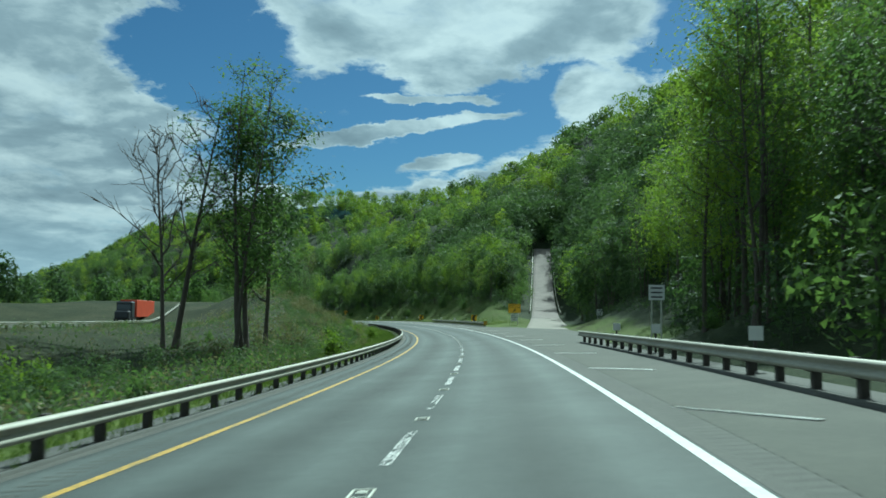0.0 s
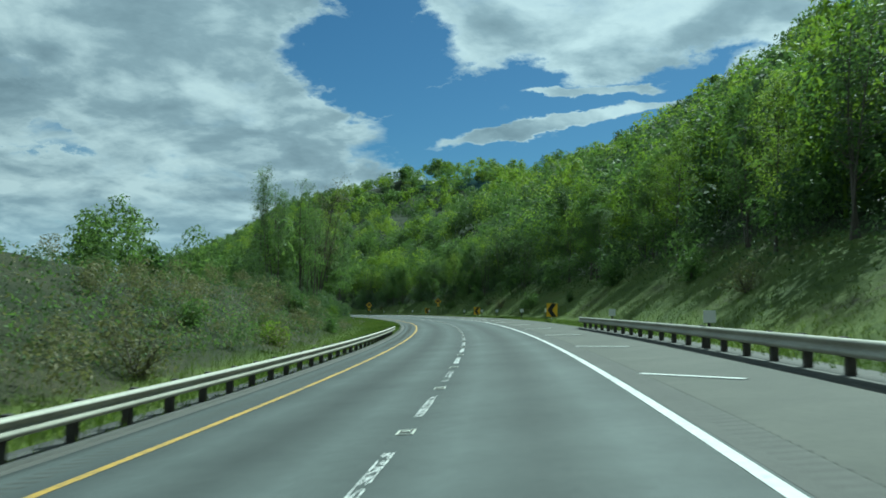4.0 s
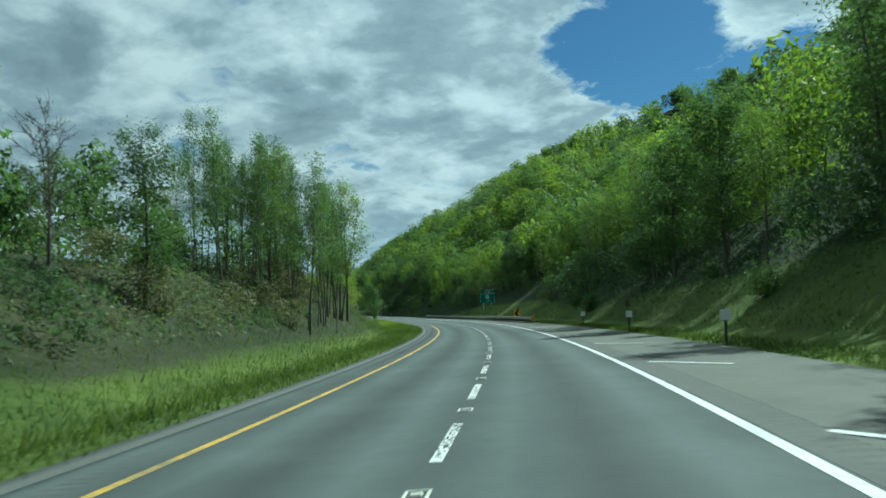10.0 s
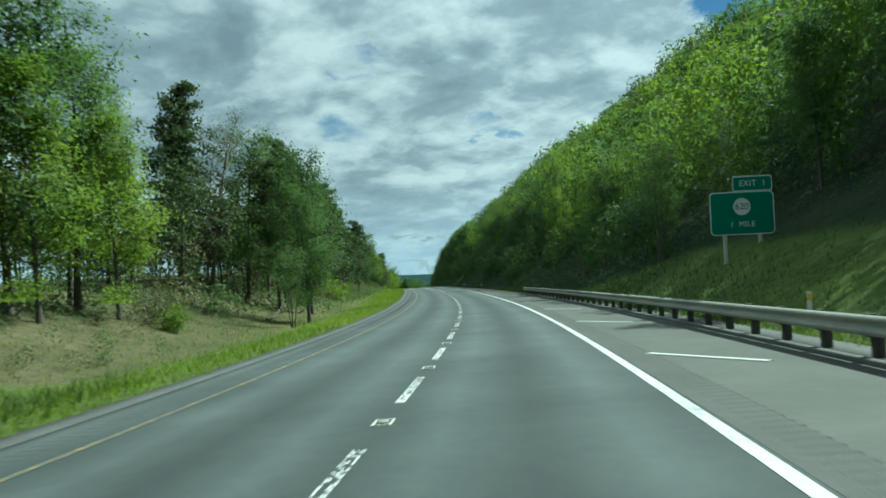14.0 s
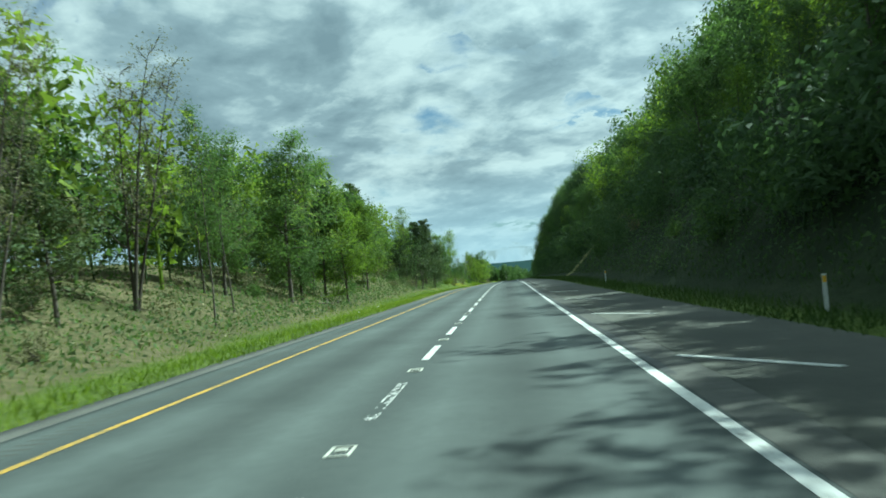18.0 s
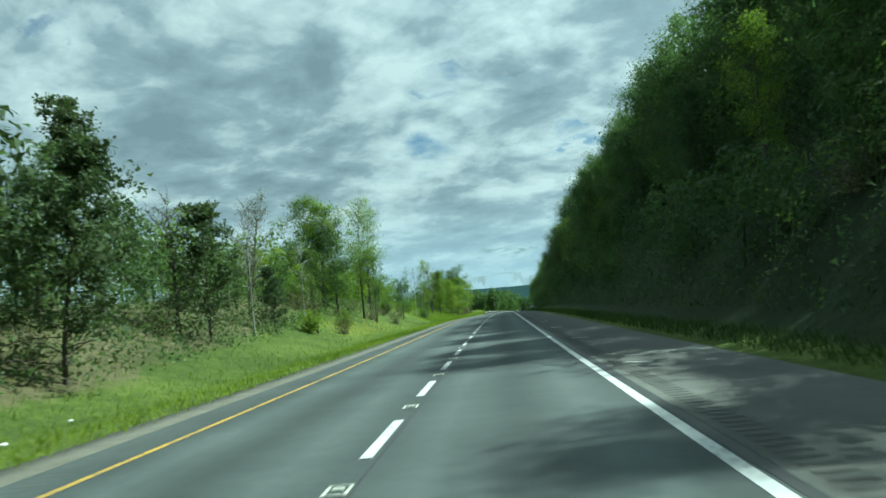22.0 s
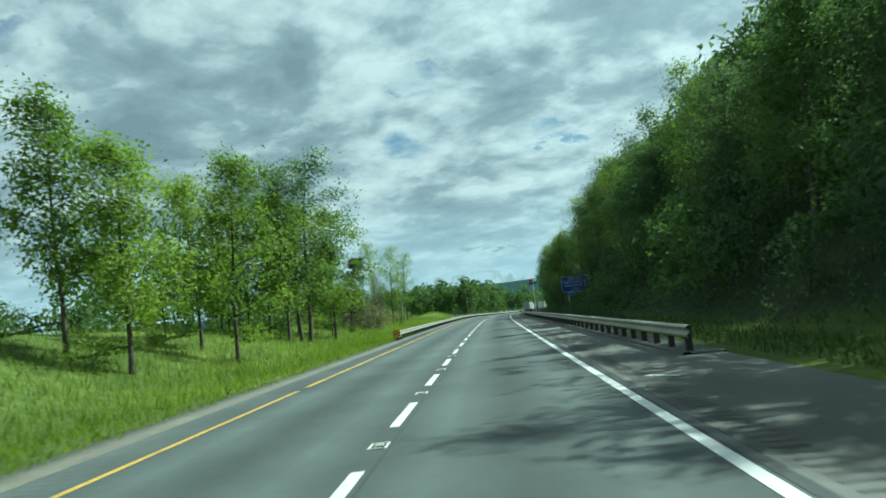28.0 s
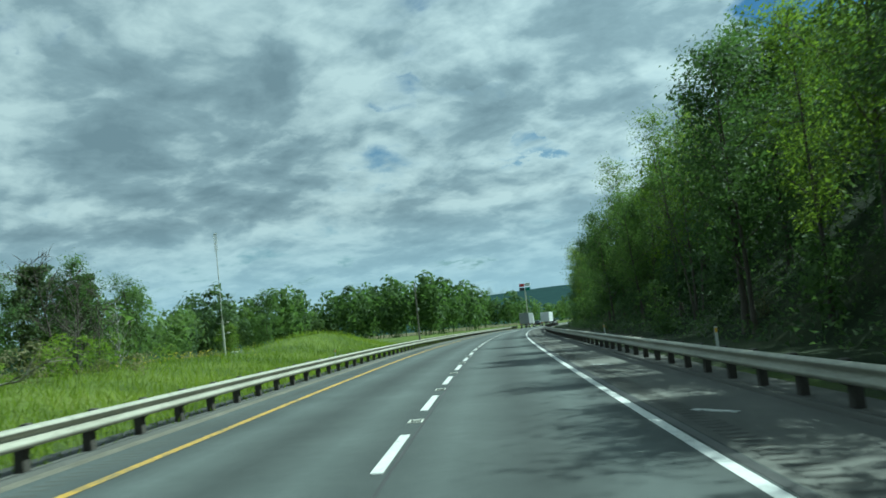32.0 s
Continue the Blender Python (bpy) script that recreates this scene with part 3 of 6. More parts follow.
def place(me, name, s, lat, up, parent, turn=0.0):
    ob = new(name, me)
    th = heading(s)
    p = plan(s, lat, up)
    sl = math.atan(float(np.interp(s, STN, np.tan(_gr))))
    bk = math.atan(float(np.interp(s, STN, _bk)))
    ob.matrix_world = Matrix.Translation(p) @ Matrix.Rotation(th, 4, "Z") @ Matrix.Rotation(-bk, 4, "Y") @ Matrix.Rotation(sl, 4, "X") @ Matrix.Rotation(turn, 4, "Z")
    ob.parent = parent
    return ob


def slab(name, w, l, h, mat):
    bm = bmesh.new()
    bmesh.ops.create_cube(bm, size=1, matrix=Matrix.Diagonal((w, l, h, 1)))
    me = bpy.data.meshes.new(name)
    bm.to_mesh(me)
    bm.free()
    me.materials.append(mat)
    return me


dash_me = slab("lane_dash", 0.15, 3.05, 0.012, WHITE_PAINT)


def flaked_dash(seed, keep):
    """A dash whose paint has flaked off in chips: what is left of it, cell by cell, with its rim the longest."""
    r = np.random.default_rng(seed)
    nx, ny = 5, 50
    x, y = np.linspace(-0.075, 0.075, nx + 1), np.linspace(-1.525, 1.525, ny + 1)
    v = []
    loose = np.interp(np.arange(ny), np.arange(0, ny + 6, 6), r.uniform(-0.3, 0.3, len(np.arange(0, ny + 6, 6))))
    for i in range(nx):
        for j in range(ny):
            rim = 0.28 if i in (0, nx - 1) or j < 2 or j > ny - 3 else 0.0
            if r.uniform() > keep + rim + loose[j]:
                continue
            a = r.uniform(-0.006, 0.006, 4)
            v += [(x[i] + a[0], y[j], 0.006), (x[i + 1] + a[1], y[j], 0.006), (x[i + 1] + a[2], y[j + 1], 0.006), (x[i] + a[3], y[j + 1], 0.006)]
    return from_arrays("lane_dash", np.array(v), np.arange(len(v)).reshape(-1, 4), WHITE_PAINT)


worn_mes = [flaked_dash(k, q) for k, q in enumerate((0.22, 0.5, 0.36, 0.72, 0.3, 0.6, 0.42))]
mark_me = slab("shoulder_mark", 2.95, 0.15, 0.012, WHITE_PAINT)
short_mark_me = slab("shoulder_mark", 0.8, 0.15, 0.012, WORN_PAINT)
for n in range(-22, 215):
    s = DASH_PHASE + n * DASH_PERIOD
    place(worn_mes[(n * 5) % 7] if s < 590 else dash_me, "lane_dash", s + 1.5, 0.0, 0.004, road)
for n in range(-8, 87):
    s = float(np.interp(n, (-5, 0, 14, 24, 32, 53, 73, 90), (14.7, 72.1, 247.1, 367.2, 467.1, 729.4, 981.5, 1195.0)))
    far_out = s < 640
    place(mark_me if far_out else short_mark_me, "shoulder_mark", s - (1.25 if far_out else 0.4), 5.1 if far_out else 4.65, 0.003, road, -math.atan2(2.55, 1.5) if far_out else -math.atan2(2.0, 1.55))
for lat0, w, s0, s1 in ((0.13, 0.045, 640, 1300), (3.79, 0.13, 590, 1300)):
    tagged(strip("tar_seam", s0, s1, lat0, lat0 + w, 0.0035, TAR, road), "dark sealed joint in the asphalt")
strip("shoulder_edge", -40, 640, 3.79, 4.38, 0.003, SHOULDER_EDGE, road)
tagged(bpy.data.objects["shoulder_edge"], "dark asphalt band between the white line and the pale shoulder")
for s0, s1, l0, l1 in ((-40, 640, -5.55, -4.97), (640, 1190, -5.75, -4.78)):
    o = strip("gravel_edge", s0, s1, l0, l1, 0.004, SHOULDER_EDGE if s0 < 0 else GRAVEL, road, 2.0, 0.12)
    tagged(o, "dirt and gravel along the pavement's edge")

# ---------------------------------------------------------------- trees
rng = np.random.default_rng(7)


def tube(pts, radii, sides=5):
    """Tapered tube along points: verts, quads."""
    pts, radii = np.asarray(pts, float), np.asarray(radii, float)
    d = np.gradient(pts, axis=0)
    d /= np.linalg.norm(d, axis=1)[:, None] + 1e-9
    a = np.cross(d, (0.31, 0.95, 0.05))
    a /= np.linalg.norm(a, axis=1)[:, None] + 1e-9
    b = np.cross(d, a)
    an = np.arange(sides) * 2 * np.pi / sides
    v = pts[:, None] + radii[:, None, None] * (np.cos(an)[None, :, None] * a[:, None] + np.sin(an)[None, :, None] * b[:, None])
    n = len(pts)
    i = np.arange(n - 1)[:, None] * sides
    k = np.arange(sides)[None]
    k2 = (k + 1) % sides
    f = np.stack([i + k, i + k2, i + sides + k2, i + sides + k], -1).reshape(-1, 4)
    return v.reshape(-1, 3), f


def join(parts):
    vs, fs, o = [], [], 0
    for v, f in parts:
        vs.append(v)
        fs.append(f + o)
        o += len(v)
    return np.concatenate(vs), np.concatenate(fs)


def leaf_cards(centres, size, flat=0.0, facing=None):
    """Small pointed leaves at the centres, turned at random; flat 1 lies level; facing gives the directions they lean to show."""
    n = len(centres)
    if facing is None:
        facing = rng.normal(size=(n, 3)) * (1 - flat) + np.array((0, 0, 1.6 * flat))
    nrm = facing / (np.linalg.norm(facing, axis=1)[:, None] + 1e-9)
    a = np.cross(nrm, rng.normal(size=(n, 3)))
    a /= np.linalg.norm(a, axis=1)[:, None] + 1e-9
    b = np.cross(nrm, a)
    sz = size * rng.uniform(0.6, 1.4, (n, 1))
    c = np.asarray(centres)
    v = np.stack([c - a * sz * 0.8 - b * sz * 0.5, c - a * sz * 0.5 + b * sz * 0.6, c + a * sz * 1.2], 1)
    return v.reshape(-1, 3), np.arange(3 * n).reshape(-1, 3)


def wander(p, d, length, n, bend, lift=0.0):
    pts = [np.array(p, float)]
    d = np.array(d, float)
    for _ in range(n):
        d = d + rng.normal(size=3) * bend + np.array((0, 0, lift))
        d /= np.linalg.norm(d)
        pts.append(pts[-1] + d * length / n)
    return np.array(pts)


def deciduous(h, r, stems=1, low=0.3, spread=0.3, limbs=16, twigs=5, leaves=2600, size=0.16, clump=0.55, upward=0.7, twig=0.014):
    """Wood and leaf arrays of a broadleaf tree: stems, limbs, twigs, and leaves in clumps round the twigs."""
    wood, tips = [], []
    for k in range(stems):
        d = np.array((rng.normal() * 0.055 * (stems > 1), rng.normal() * 0.055 * (stems > 1), 1))
        hh = h * rng.uniform(0.82, 1.0) if k else h
        tr = wander((rng.normal() * 0.25 * (stems > 1), rng.normal() * 0.25 * (stems > 1), -0.4), d, hh, 9, 0.028)
        rad = r * (1 - np.linspace(0, 1, 10) ** 0.9 * 0.92) * (1 if not k else 0.75)
        rad[0] *= 1.35
        wood.append(tube(tr, rad, 7))
        for q in range(limbs):
            t = low + (1 - low) * ((q + rng.uniform()) / limbs) ** 0.9
            i = t * 9
            p = tr[int(i)] + (tr[min(int(i) + 1, 9)] - tr[int(i)]) * (i % 1)
            az = q * 2.4 + rng.uniform(-0.5, 0.5)
            u = (t - low) / (1 - low)
            ln = h * spread * (0.30 + 0.70 * math.sin(math.pi * min(1.0, 0.22 + 0.78 * u))) * rng.uniform(0.6, 1.2)
            br = wander(p, (np.cos(az), np.sin(az), upward * rng.uniform(0.5, 1.5)), ln, 5, 0.16, 0.05)
            r0 = max(r * (1 - t) * 0.5, 0.018, twig * 1.3)
            wood.append(tube(br, np.linspace(r0, max(0.008, twig * 0.7), 6), 4))
            for w in range(twigs):
                i = rng.integers(1, 6)
                tw = wander(br[i], (br[i] - br[i - 1]) / (ln / 5) + rng.normal(size=3) * 0.7, ln * rng.uniform(0.2, 0.5), 3, 0.2, 0.05)
                wood.append(tube(tw, np.linspace(twig, twig * 0.3, 4), 3))
                tips.extend([tw[1], tw[2], tw[3], br[i]])
    tips = np.array(tips)
    c = tips[rng.integers(0, len(tips), leaves)] + rng.normal(size=(leaves, 3)) * clump * np.array((1, 1, 0.8))
    c[:, 2] = np.maximum(c[:, 2], h * low * 0.6)
    out = c - np.array((0, 0, h * 0.5))
    out[:, 2] *= 0.6
    out /= np.linalg.norm(out, axis=1)[:, None] + 1e-6
    return join(wood), leaf_cards(c, size, 0, out * 0.7 + np.array((0, 0, 0.7)) + rng.normal(size=(leaves, 3)) * 0.6) if leaves else None


def pine(h, r, low=0.25, spread=0.24, branches=64, leaves=5200, size=0.14):
    """An uneven roadside pine: branches of all lengths, needles in tufts towards their upturned ends."""
    wood, cs = [], []
    tr = wander((0, 0, -0.4), (0, 0, 1), h, 10, 0.035)
    wood.append(tube(tr, r * (1 - np.linspace(0, 1, 11) * 0.93), 6))
    n = leaves // branches
    for q in range(branches):
        t = min(0.985, low + (1 - low) * (max(0.0, q + rng.uniform(-0.6, 0.6)) / branches) ** 0.85)
        t = max(t, low * 0.8)
        i = t * 10
        p = tr[int(i)] + (tr[min(int(i) + 1, 10)] - tr[int(i)]) * (i % 1)
        az = q * 2.4 + rng.uniform(-0.7, 0.7)
        ln = h * spread * (1.12 - t) ** 0.8 * rng.choice((0.45, 0.75, 0.95, 1.2)) * rng.uniform(0.85, 1.15)
        br = wander(p, (np.cos(az), np.sin(az), rng.uniform(-0.1, 0.35)), ln, 4, 0.15, 0.07)
        wood.append(tube(br, np.linspace(max(r * (1 - t) * 0.3, 0.014), 0.007, 5), 3))
        tufts = 5
        u = rng.uniform(0.3, 1, tufts) ** 0.8 * 4
        i0 = np.minimum(u.astype(int), 3)
        c0 = br[i0] + (br[i0 + 1] - br[i0]) * (u - i0)[:, None] + rng.normal(size=(tufts, 3)) * np.array((0.3, 0.3, 0.12)) * (0.4 + ln / 3)
        pick = rng.integers(0, tufts, n)
        cs.append(c0[pick] + rng.normal(size=(n, 3)) * np.array((0.2, 0.2, 0.16)) * (0.6 + ln / 4))
    return join(wood), leaf_cards(np.concatenate(cs), size, 0.25)


def shrub(h, leaves=700, size=0.12, stems=7):
    wood, tips = [], []
    for k in range(stems):
        az = rng.uniform(0, 6.28)
        st = wander((0, 0, -0.1), (np.cos(az) * 0.5, np.sin(az) * 0.5, 1), h * rng.uniform(0.6, 1), 4, 0.2)
        wood.append(tube(st, np.linspace(0.03, 0.006, 5), 3))
        tips.extend(st[1:])
    tips = np.array(tips)
    c = tips[rng.integers(0, len(tips), leaves)] + rng.normal(size=(leaves, 3)) * h * 0.17
    c[:, 2] = np.maximum(c[:, 2], 0.05)
    return join(wood), leaf_cards(c, size)


PROTO = {}


def proto(key, arrays, bark, leaf):
    (wv, wf), lv = arrays
    PROTO[key] = (from_arrays("trunk", wv, wf, bark, smooth_faces=True), from_arrays("crown", lv[0], lv[1], leaf) if lv else None)


proto("maple", deciduous(11, 0.15, 1, 0.18, 0.28, 24, 6, 9500, 0.10, 0.40, 0.5), BARK, LEAF)
proto("maple_b", deciduous(13, 0.17, 2, 0.22, 0.24, 16, 6, 10500, 0.105, 0.42, 0.55), BARK, LEAF)
proto("poplar", deciduous(15, 0.16, 1, 0.28, 0.22, 24, 6, 6000, 0.095, 0.42, 0.6), BARK, LEAF_YELLOW)
proto("yellow", deciduous(9, 0.11, 1, 0.16, 0.28, 22, 6, 8200, 0.09, 0.34, 0.5), BARK, LEAF_YELLOW)
proto("pole", deciduous(13, 0.075, 1, 0.42, 0.13, 18, 5, 1900, 0.085, 0.30, 0.9), BARK, LEAF)
proto("sparse", deciduous(13, 0.12, 3, 0.25, 0.19, 14, 6, 3600, 0.08, 0.34, 0.8), BARK, LEAF)
proto("budding", deciduous(12, 0.11, 3, 0.25, 0.2, 15, 7, 4600, 0.06, 0.30, 0.8), BARK, BUDS)
proto("bare", deciduous(12, 0.15, 2, 0.26, 0.25, 18, 10, 60, 0.04, 0.3, 1.0, 0.022), BARK, BUDS)
proto("pale_bare", deciduous(11, 0.10, 1, 0.35, 0.17, 22, 8, 200, 0.05, 0.3, 1.2, 0.022), PALE_BARK, BUDS)
proto("dark", deciduous(14, 0.18, 1, 0.06, 0.30, 26, 6, 16000, 0.10, 0.55, 0.5), BARK, LEAF_DARK)
proto("pine", pine(12, 0.15, 0.2, 0.30, 70, 7000, 0.125), BARK, NEEDLES)
proto("pine_b", pine(9, 0.12, 0.1, 0.40, 60, 6600, 0.12), BARK, NEEDLES)
proto("shrub", shrub(1.8, 1300, 0.085), BARK, LEAF)
proto("shrub_yellow", shrub(1.4, 1300, 0.07), BARK, LEAF_YELLOW)
proto("shrub_dry", shrub(1.5, 700, 0.055, 14), BARK, BUDS)

LABELS = {
    "maple": ("tree", "broadleaf tree in fresh green spring leaf", "roadside trees"),
    "maple_b": ("tree", "two-stemmed broadleaf tree in fresh green leaf", "roadside trees"),
    "poplar": ("tree", "tall slim tree with sparse yellow-green young leaves", "roadside trees"),
    "yellow": ("tree", "small tree with bright yellow-green spring leaves", "roadside trees"),
    "pole": ("slim_tree", "slim straight young tree with a thin leafy top", "stand of slim trees"),
    "sparse": ("tree", "thin multi-stemmed tree with sparse new leaves", "roadside trees"),
    "budding": ("tree", "multi-stemmed tree with pale buds and bare twigs", "roadside trees"),
    "bare": ("tree", "dark leafless tree with spreading bare limbs", "bare trees"),
    "pale_bare": ("tree", "slim leafless tree with pale grey bark", "bare trees"),
    "dark": ("tree", "dense dark green tree at the foot of the hill", "hillside trees"),
    "pine": ("pine_tree", "dark green pine with layered branches", "roadside pines"),
    "pine_b": ("pine_tree", "short bushy dark green pine", "roadside pines"),
    "shrub": ("shrub", "green leafy shrub among the roadside brush", "roadside shrubs"),
    "shrub_yellow": ("shrub", "low yellow-green shrub on the bank", "roadside shrubs"),
    "shrub_dry": ("shrub", "dry twiggy shrub with pale buds", "roadside shrubs"),
}


def tree(kind, s, lat, height=None, turn=None, sink=0.0):
    """One tree or shrub on the ground at a station and lateral; height scales it."""
    wood, leaf = PROTO[kind]
    name, label, group = LABELS[kind]
    e = new(name)
    p = ground_at(s, lat)
    native = {"maple": 11, "maple_b": 13, "poplar": 15, "yellow": 9, "pole": 13, "sparse": 13, "budding": 12, "bare": 12, "pale_bare": 11, "dark": 14, "pine": 12, "pine_b": 9, "shrub": 1.8, "shrub_yellow": 1.4, "shrub_dry": 1.5}[kind]
    k = (height or native) / native
    w = k * random.uniform(0.9, 1.12)
    e.matrix_world = Matrix.Translation((p[0], p[1], p[2] - sink)) @ Matrix.Rotation(random.uniform(0, 6.28) if turn is None else turn, 4, "Z") @ Matrix.Diagonal((w, w, k, 1))
    e.empty_display_size = 0.2
    for nm, me in (("trunk", wood), ("crown", leaf)):
        if me:
            o = new(nm, me)
            o.parent = e
    tagged(e, label, "shrub" if "shrub" in kind else "tree", group)
    return e


def on_ramp(p, room=5.0):
    ax, ay = RAMP_TOP[0] - RAMP_FOOT[0], RAMP_TOP[1] - RAMP_FOOT[1]
    off = np.abs((p[..., 0] - RAMP_FOOT[0]) * ay - (p[..., 1] - RAMP_FOOT[1]) * ax) / math.hypot(ax, ay)
    t = ((p[..., 0] - RAMP_FOOT[0]) * ax + (p[..., 1] - RAMP_FOOT[1]) * ay) / (ax * ax + ay * ay)
    return (off < room) & (t > -0.25) & (t < 1.06)


def woods(name, spots, label, cards=150, leaf=None, hmin=10, hmax=18, card=0.05, base=0.04, wide=(0.26, 0.40)):
    """Wood farther off as one object: each crown a heap of leafy puffs on a stem, with an outline of its own."""
    vs, fs, o = [], [], 0
    for p in spots:
        h = rng.uniform(hmin, hmax)
        w = h * rng.uniform(*wide)
        k = 11
        bc = rng.normal(size=(k, 3))
        bc /= np.linalg.norm(bc, axis=1)[:, None]
        z = np.linspace(-0.85, 0.95, k)
        bc[:, :2] *= (np.sqrt(1.05 - z * z) / (np.linalg.norm(bc[:, :2], axis=1) + 1e-6) * rng.uniform(0.35, 0.75, k))[:, None]
        bc[:, 2] = z * 0.78
        br = rng.uniform(0.36, 0.58, k)
        q = rng.integers(0, k, cards)
        d = rng.normal(size=(cards, 3)) + np.array((0, 0, 0.45))
        d /= np.linalg.norm(d, axis=1)[:, None]
        local = bc[q] + d * (br[q] * rng.uniform(0.6, 1.0, cards) ** 0.5 * rng.choice((1.0, 1.0, 1.12), cards))[:, None]
        half = h * (1 - base) / 2
        c = np.array((p[0], p[1], p[2] + h * base + half)) + local * np.array((w, w, half * 0.86))
        c[:, 2] = np.maximum(c[:, 2], p[2] + 0.1)
        v, f = leaf_cards(c, card * h, 0, d + rng.normal(size=(cards, 3)) * 0.28)
        vs.append(v)
        fs.append(f + o)
        o += len(v)
        lean = rng.normal(size=2) * 0.3
        v, f = tube(np.array([(p[0], p[1], p[2] - 0.5), (p[0] + lean[0], p[1] + lean[1], p[2] + h * 0.7)]), [0.0115 * h, 0.004 * h], 3)
        f = np.concatenate([f[:, (0, 1, 2)], f[:, (0, 2, 3)]])
        vs.append(v)
        fs.append(f + o)
        o += len(v)
    ob = new(name, from_arrays(name, np.concatenate(vs), np.concatenate(fs), leaf))
    return tagged(ob, label, "woods", kind="stuff")


def scatter(n, s0, s1, l0, l1, power=1.0):
    ss = rng.uniform(s0, s1, n)
    ll = l0 + (l1 - l0) * rng.uniform(0, 1, n) ** power
    p = ground_at(ss, ll)
    return p[~on_ramp(p)]


random.seed(11)
# the mountain's woods: the first row, tree by tree
back = []
s = -24.0
while s < 1240:
    s += random.uniform(4.6, 7.4)
    near = float(np.interp(s, [-20, 50, 60, 118, 130, 420, 560, 620, 740, 900, 1000, 1165], [13, 13, 20, 20, 16.5, 14.5, 13.5, 15.5, 14.0, 13.2, 12.5, 12.5]))
    if 440 < s < 495 or 985 < s < 1037:
        near += 4.5
    if 684 < s < 700 or 716 < s < 734:
        near += 5.5
    hh = float(np.interp(s, [-20, 50, 60, 115, 125, 180, 240, 440, 480, 560, 620, 740, 760, 900, 940, 1060, 1165], [14, 14, 14, 12, 10, 10.5, 11.5, 10.5, 9, 9.0, 7.2, 9, 11.5, 11.5, 10.5, 11.5, 12.5])) * random.uniform(0.75, 1.15)
    lat = near + random.uniform(0, 4.5)
    # leaf colour stands in for light: paler kinds before 590, darker to 960
    mix = [0, 3, 2, 6, 4] if s < 480 else [1, 3, 2, 6, 2] if s < 590 else [2, 4, 3, 3, 1] if s > 960 else [5, 4, 2, 2, 0]
    kind = random.choices(["dark", "maple", "maple_b", "poplar", "sparse"], mix)[0]
    if not on_ramp(plan(s, lat)):
        tree(kind, s, lat, hh)
    for _ in range(2):
        back.append((s + random.uniform(-4, 4), near + random.uniform(3.8, 13), hh))


for k, (leaf, what) in enumerate(((LEAF, "green"), (LEAF_YELLOW, "yellow_green"), (LEAF_DARK, "dark_green"))):
    # before 590 dark leaves are left out to put sunlight in the colour
    mine = [b for n, b in enumerate(back) if ((0, 1, 1, 0, 1) if b[0] < 590 else (0, 2, 1, 0, 2))[n % 5] == k]
    p = ground_at(np.array([b[0] for b in mine]), np.array([b[1] for b in mine]))
    p = p[~on_ramp(p)]
    woods("second_row_trees", p, what.replace("_", "-") + " trees behind the first row of the hillside woods", 1200, leaf, 8, 13, 0.018)
# low growth that closes the wood's foot down to the ground
for leaf, what, n in ((LEAF_DARK, "dark green", 430), (LEAF, "green", 190)):
    ss = rng.uniform(-30, 1240, n)
    ll = np.interp(ss, [-30, 50, 60, 118, 135, 300, 420, 480, 960, 1000, 1165], [12.5, 12.5, 20, 20, 16, 13.2, 12.4, 11.4, 11.0, 12, 12]) + rng.gamma(1.5, 3.0, n)
    # dark leaves thinned on the same stretch, again for its sunlight
    if leaf is LEAF_DARK:
        thin = (ss > 150) & (ss < 590) & (np.arange(n) % 5 < 3)
        ss, ll = ss[~thin], ll[~thin]
    clear = ((ss > 440) & (ss < 500) & (ll < 18.5)) | ((ss > 985) & (ss < 1036) & (ll < 16.5))
    p = ground_at(ss, ll)[~clear]
    woods("forest_edge_growth", p[~on_ramp(p, 5.5)], what + " saplings and bushes closing the foot of the woods", 560, leaf, 2.4, 5.5, 0.034, 0.0, (0.4, 0.62))
# dark leaves low and yellow high: slope shade and ridge sunlight in colour
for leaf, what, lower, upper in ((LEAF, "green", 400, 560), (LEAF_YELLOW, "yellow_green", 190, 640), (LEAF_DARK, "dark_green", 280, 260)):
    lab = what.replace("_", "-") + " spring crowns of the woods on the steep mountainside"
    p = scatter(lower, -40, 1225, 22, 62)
    # paler crowns dropped here; the dark ones left stand for cloud shade
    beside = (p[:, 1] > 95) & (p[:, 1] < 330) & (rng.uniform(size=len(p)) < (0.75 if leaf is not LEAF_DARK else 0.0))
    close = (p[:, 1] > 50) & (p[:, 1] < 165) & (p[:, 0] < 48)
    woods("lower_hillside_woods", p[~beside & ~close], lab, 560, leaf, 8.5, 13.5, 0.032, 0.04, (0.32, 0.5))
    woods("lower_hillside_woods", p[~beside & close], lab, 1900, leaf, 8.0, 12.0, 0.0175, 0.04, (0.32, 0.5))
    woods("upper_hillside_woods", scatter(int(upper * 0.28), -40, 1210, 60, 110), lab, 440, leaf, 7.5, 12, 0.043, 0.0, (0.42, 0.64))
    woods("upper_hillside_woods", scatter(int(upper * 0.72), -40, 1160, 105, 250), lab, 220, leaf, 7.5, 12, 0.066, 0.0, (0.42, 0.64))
# added dark crowns hold the cloud shade over this part in their colour
woods("lower_hillside_woods", scatter(250, 95, 330, 20, 80), "crowns beyond the escape ramp, cloud shade in their dark leaf colour", 560, LEAF_DARK, 8.5, 12.5, 0.032, 0.04, (0.32, 0.5))
# yellow leaves take the place of sunlight on these crowns
woods("lower_hillside_woods", scatter(90, 430, 640, 20, 64), "crowns above the exit sign, sunlight in their yellow-green leaf colour", 560, LEAF_YELLOW, 8.5, 12.5, 0.032, 0.04, (0.32, 0.5))
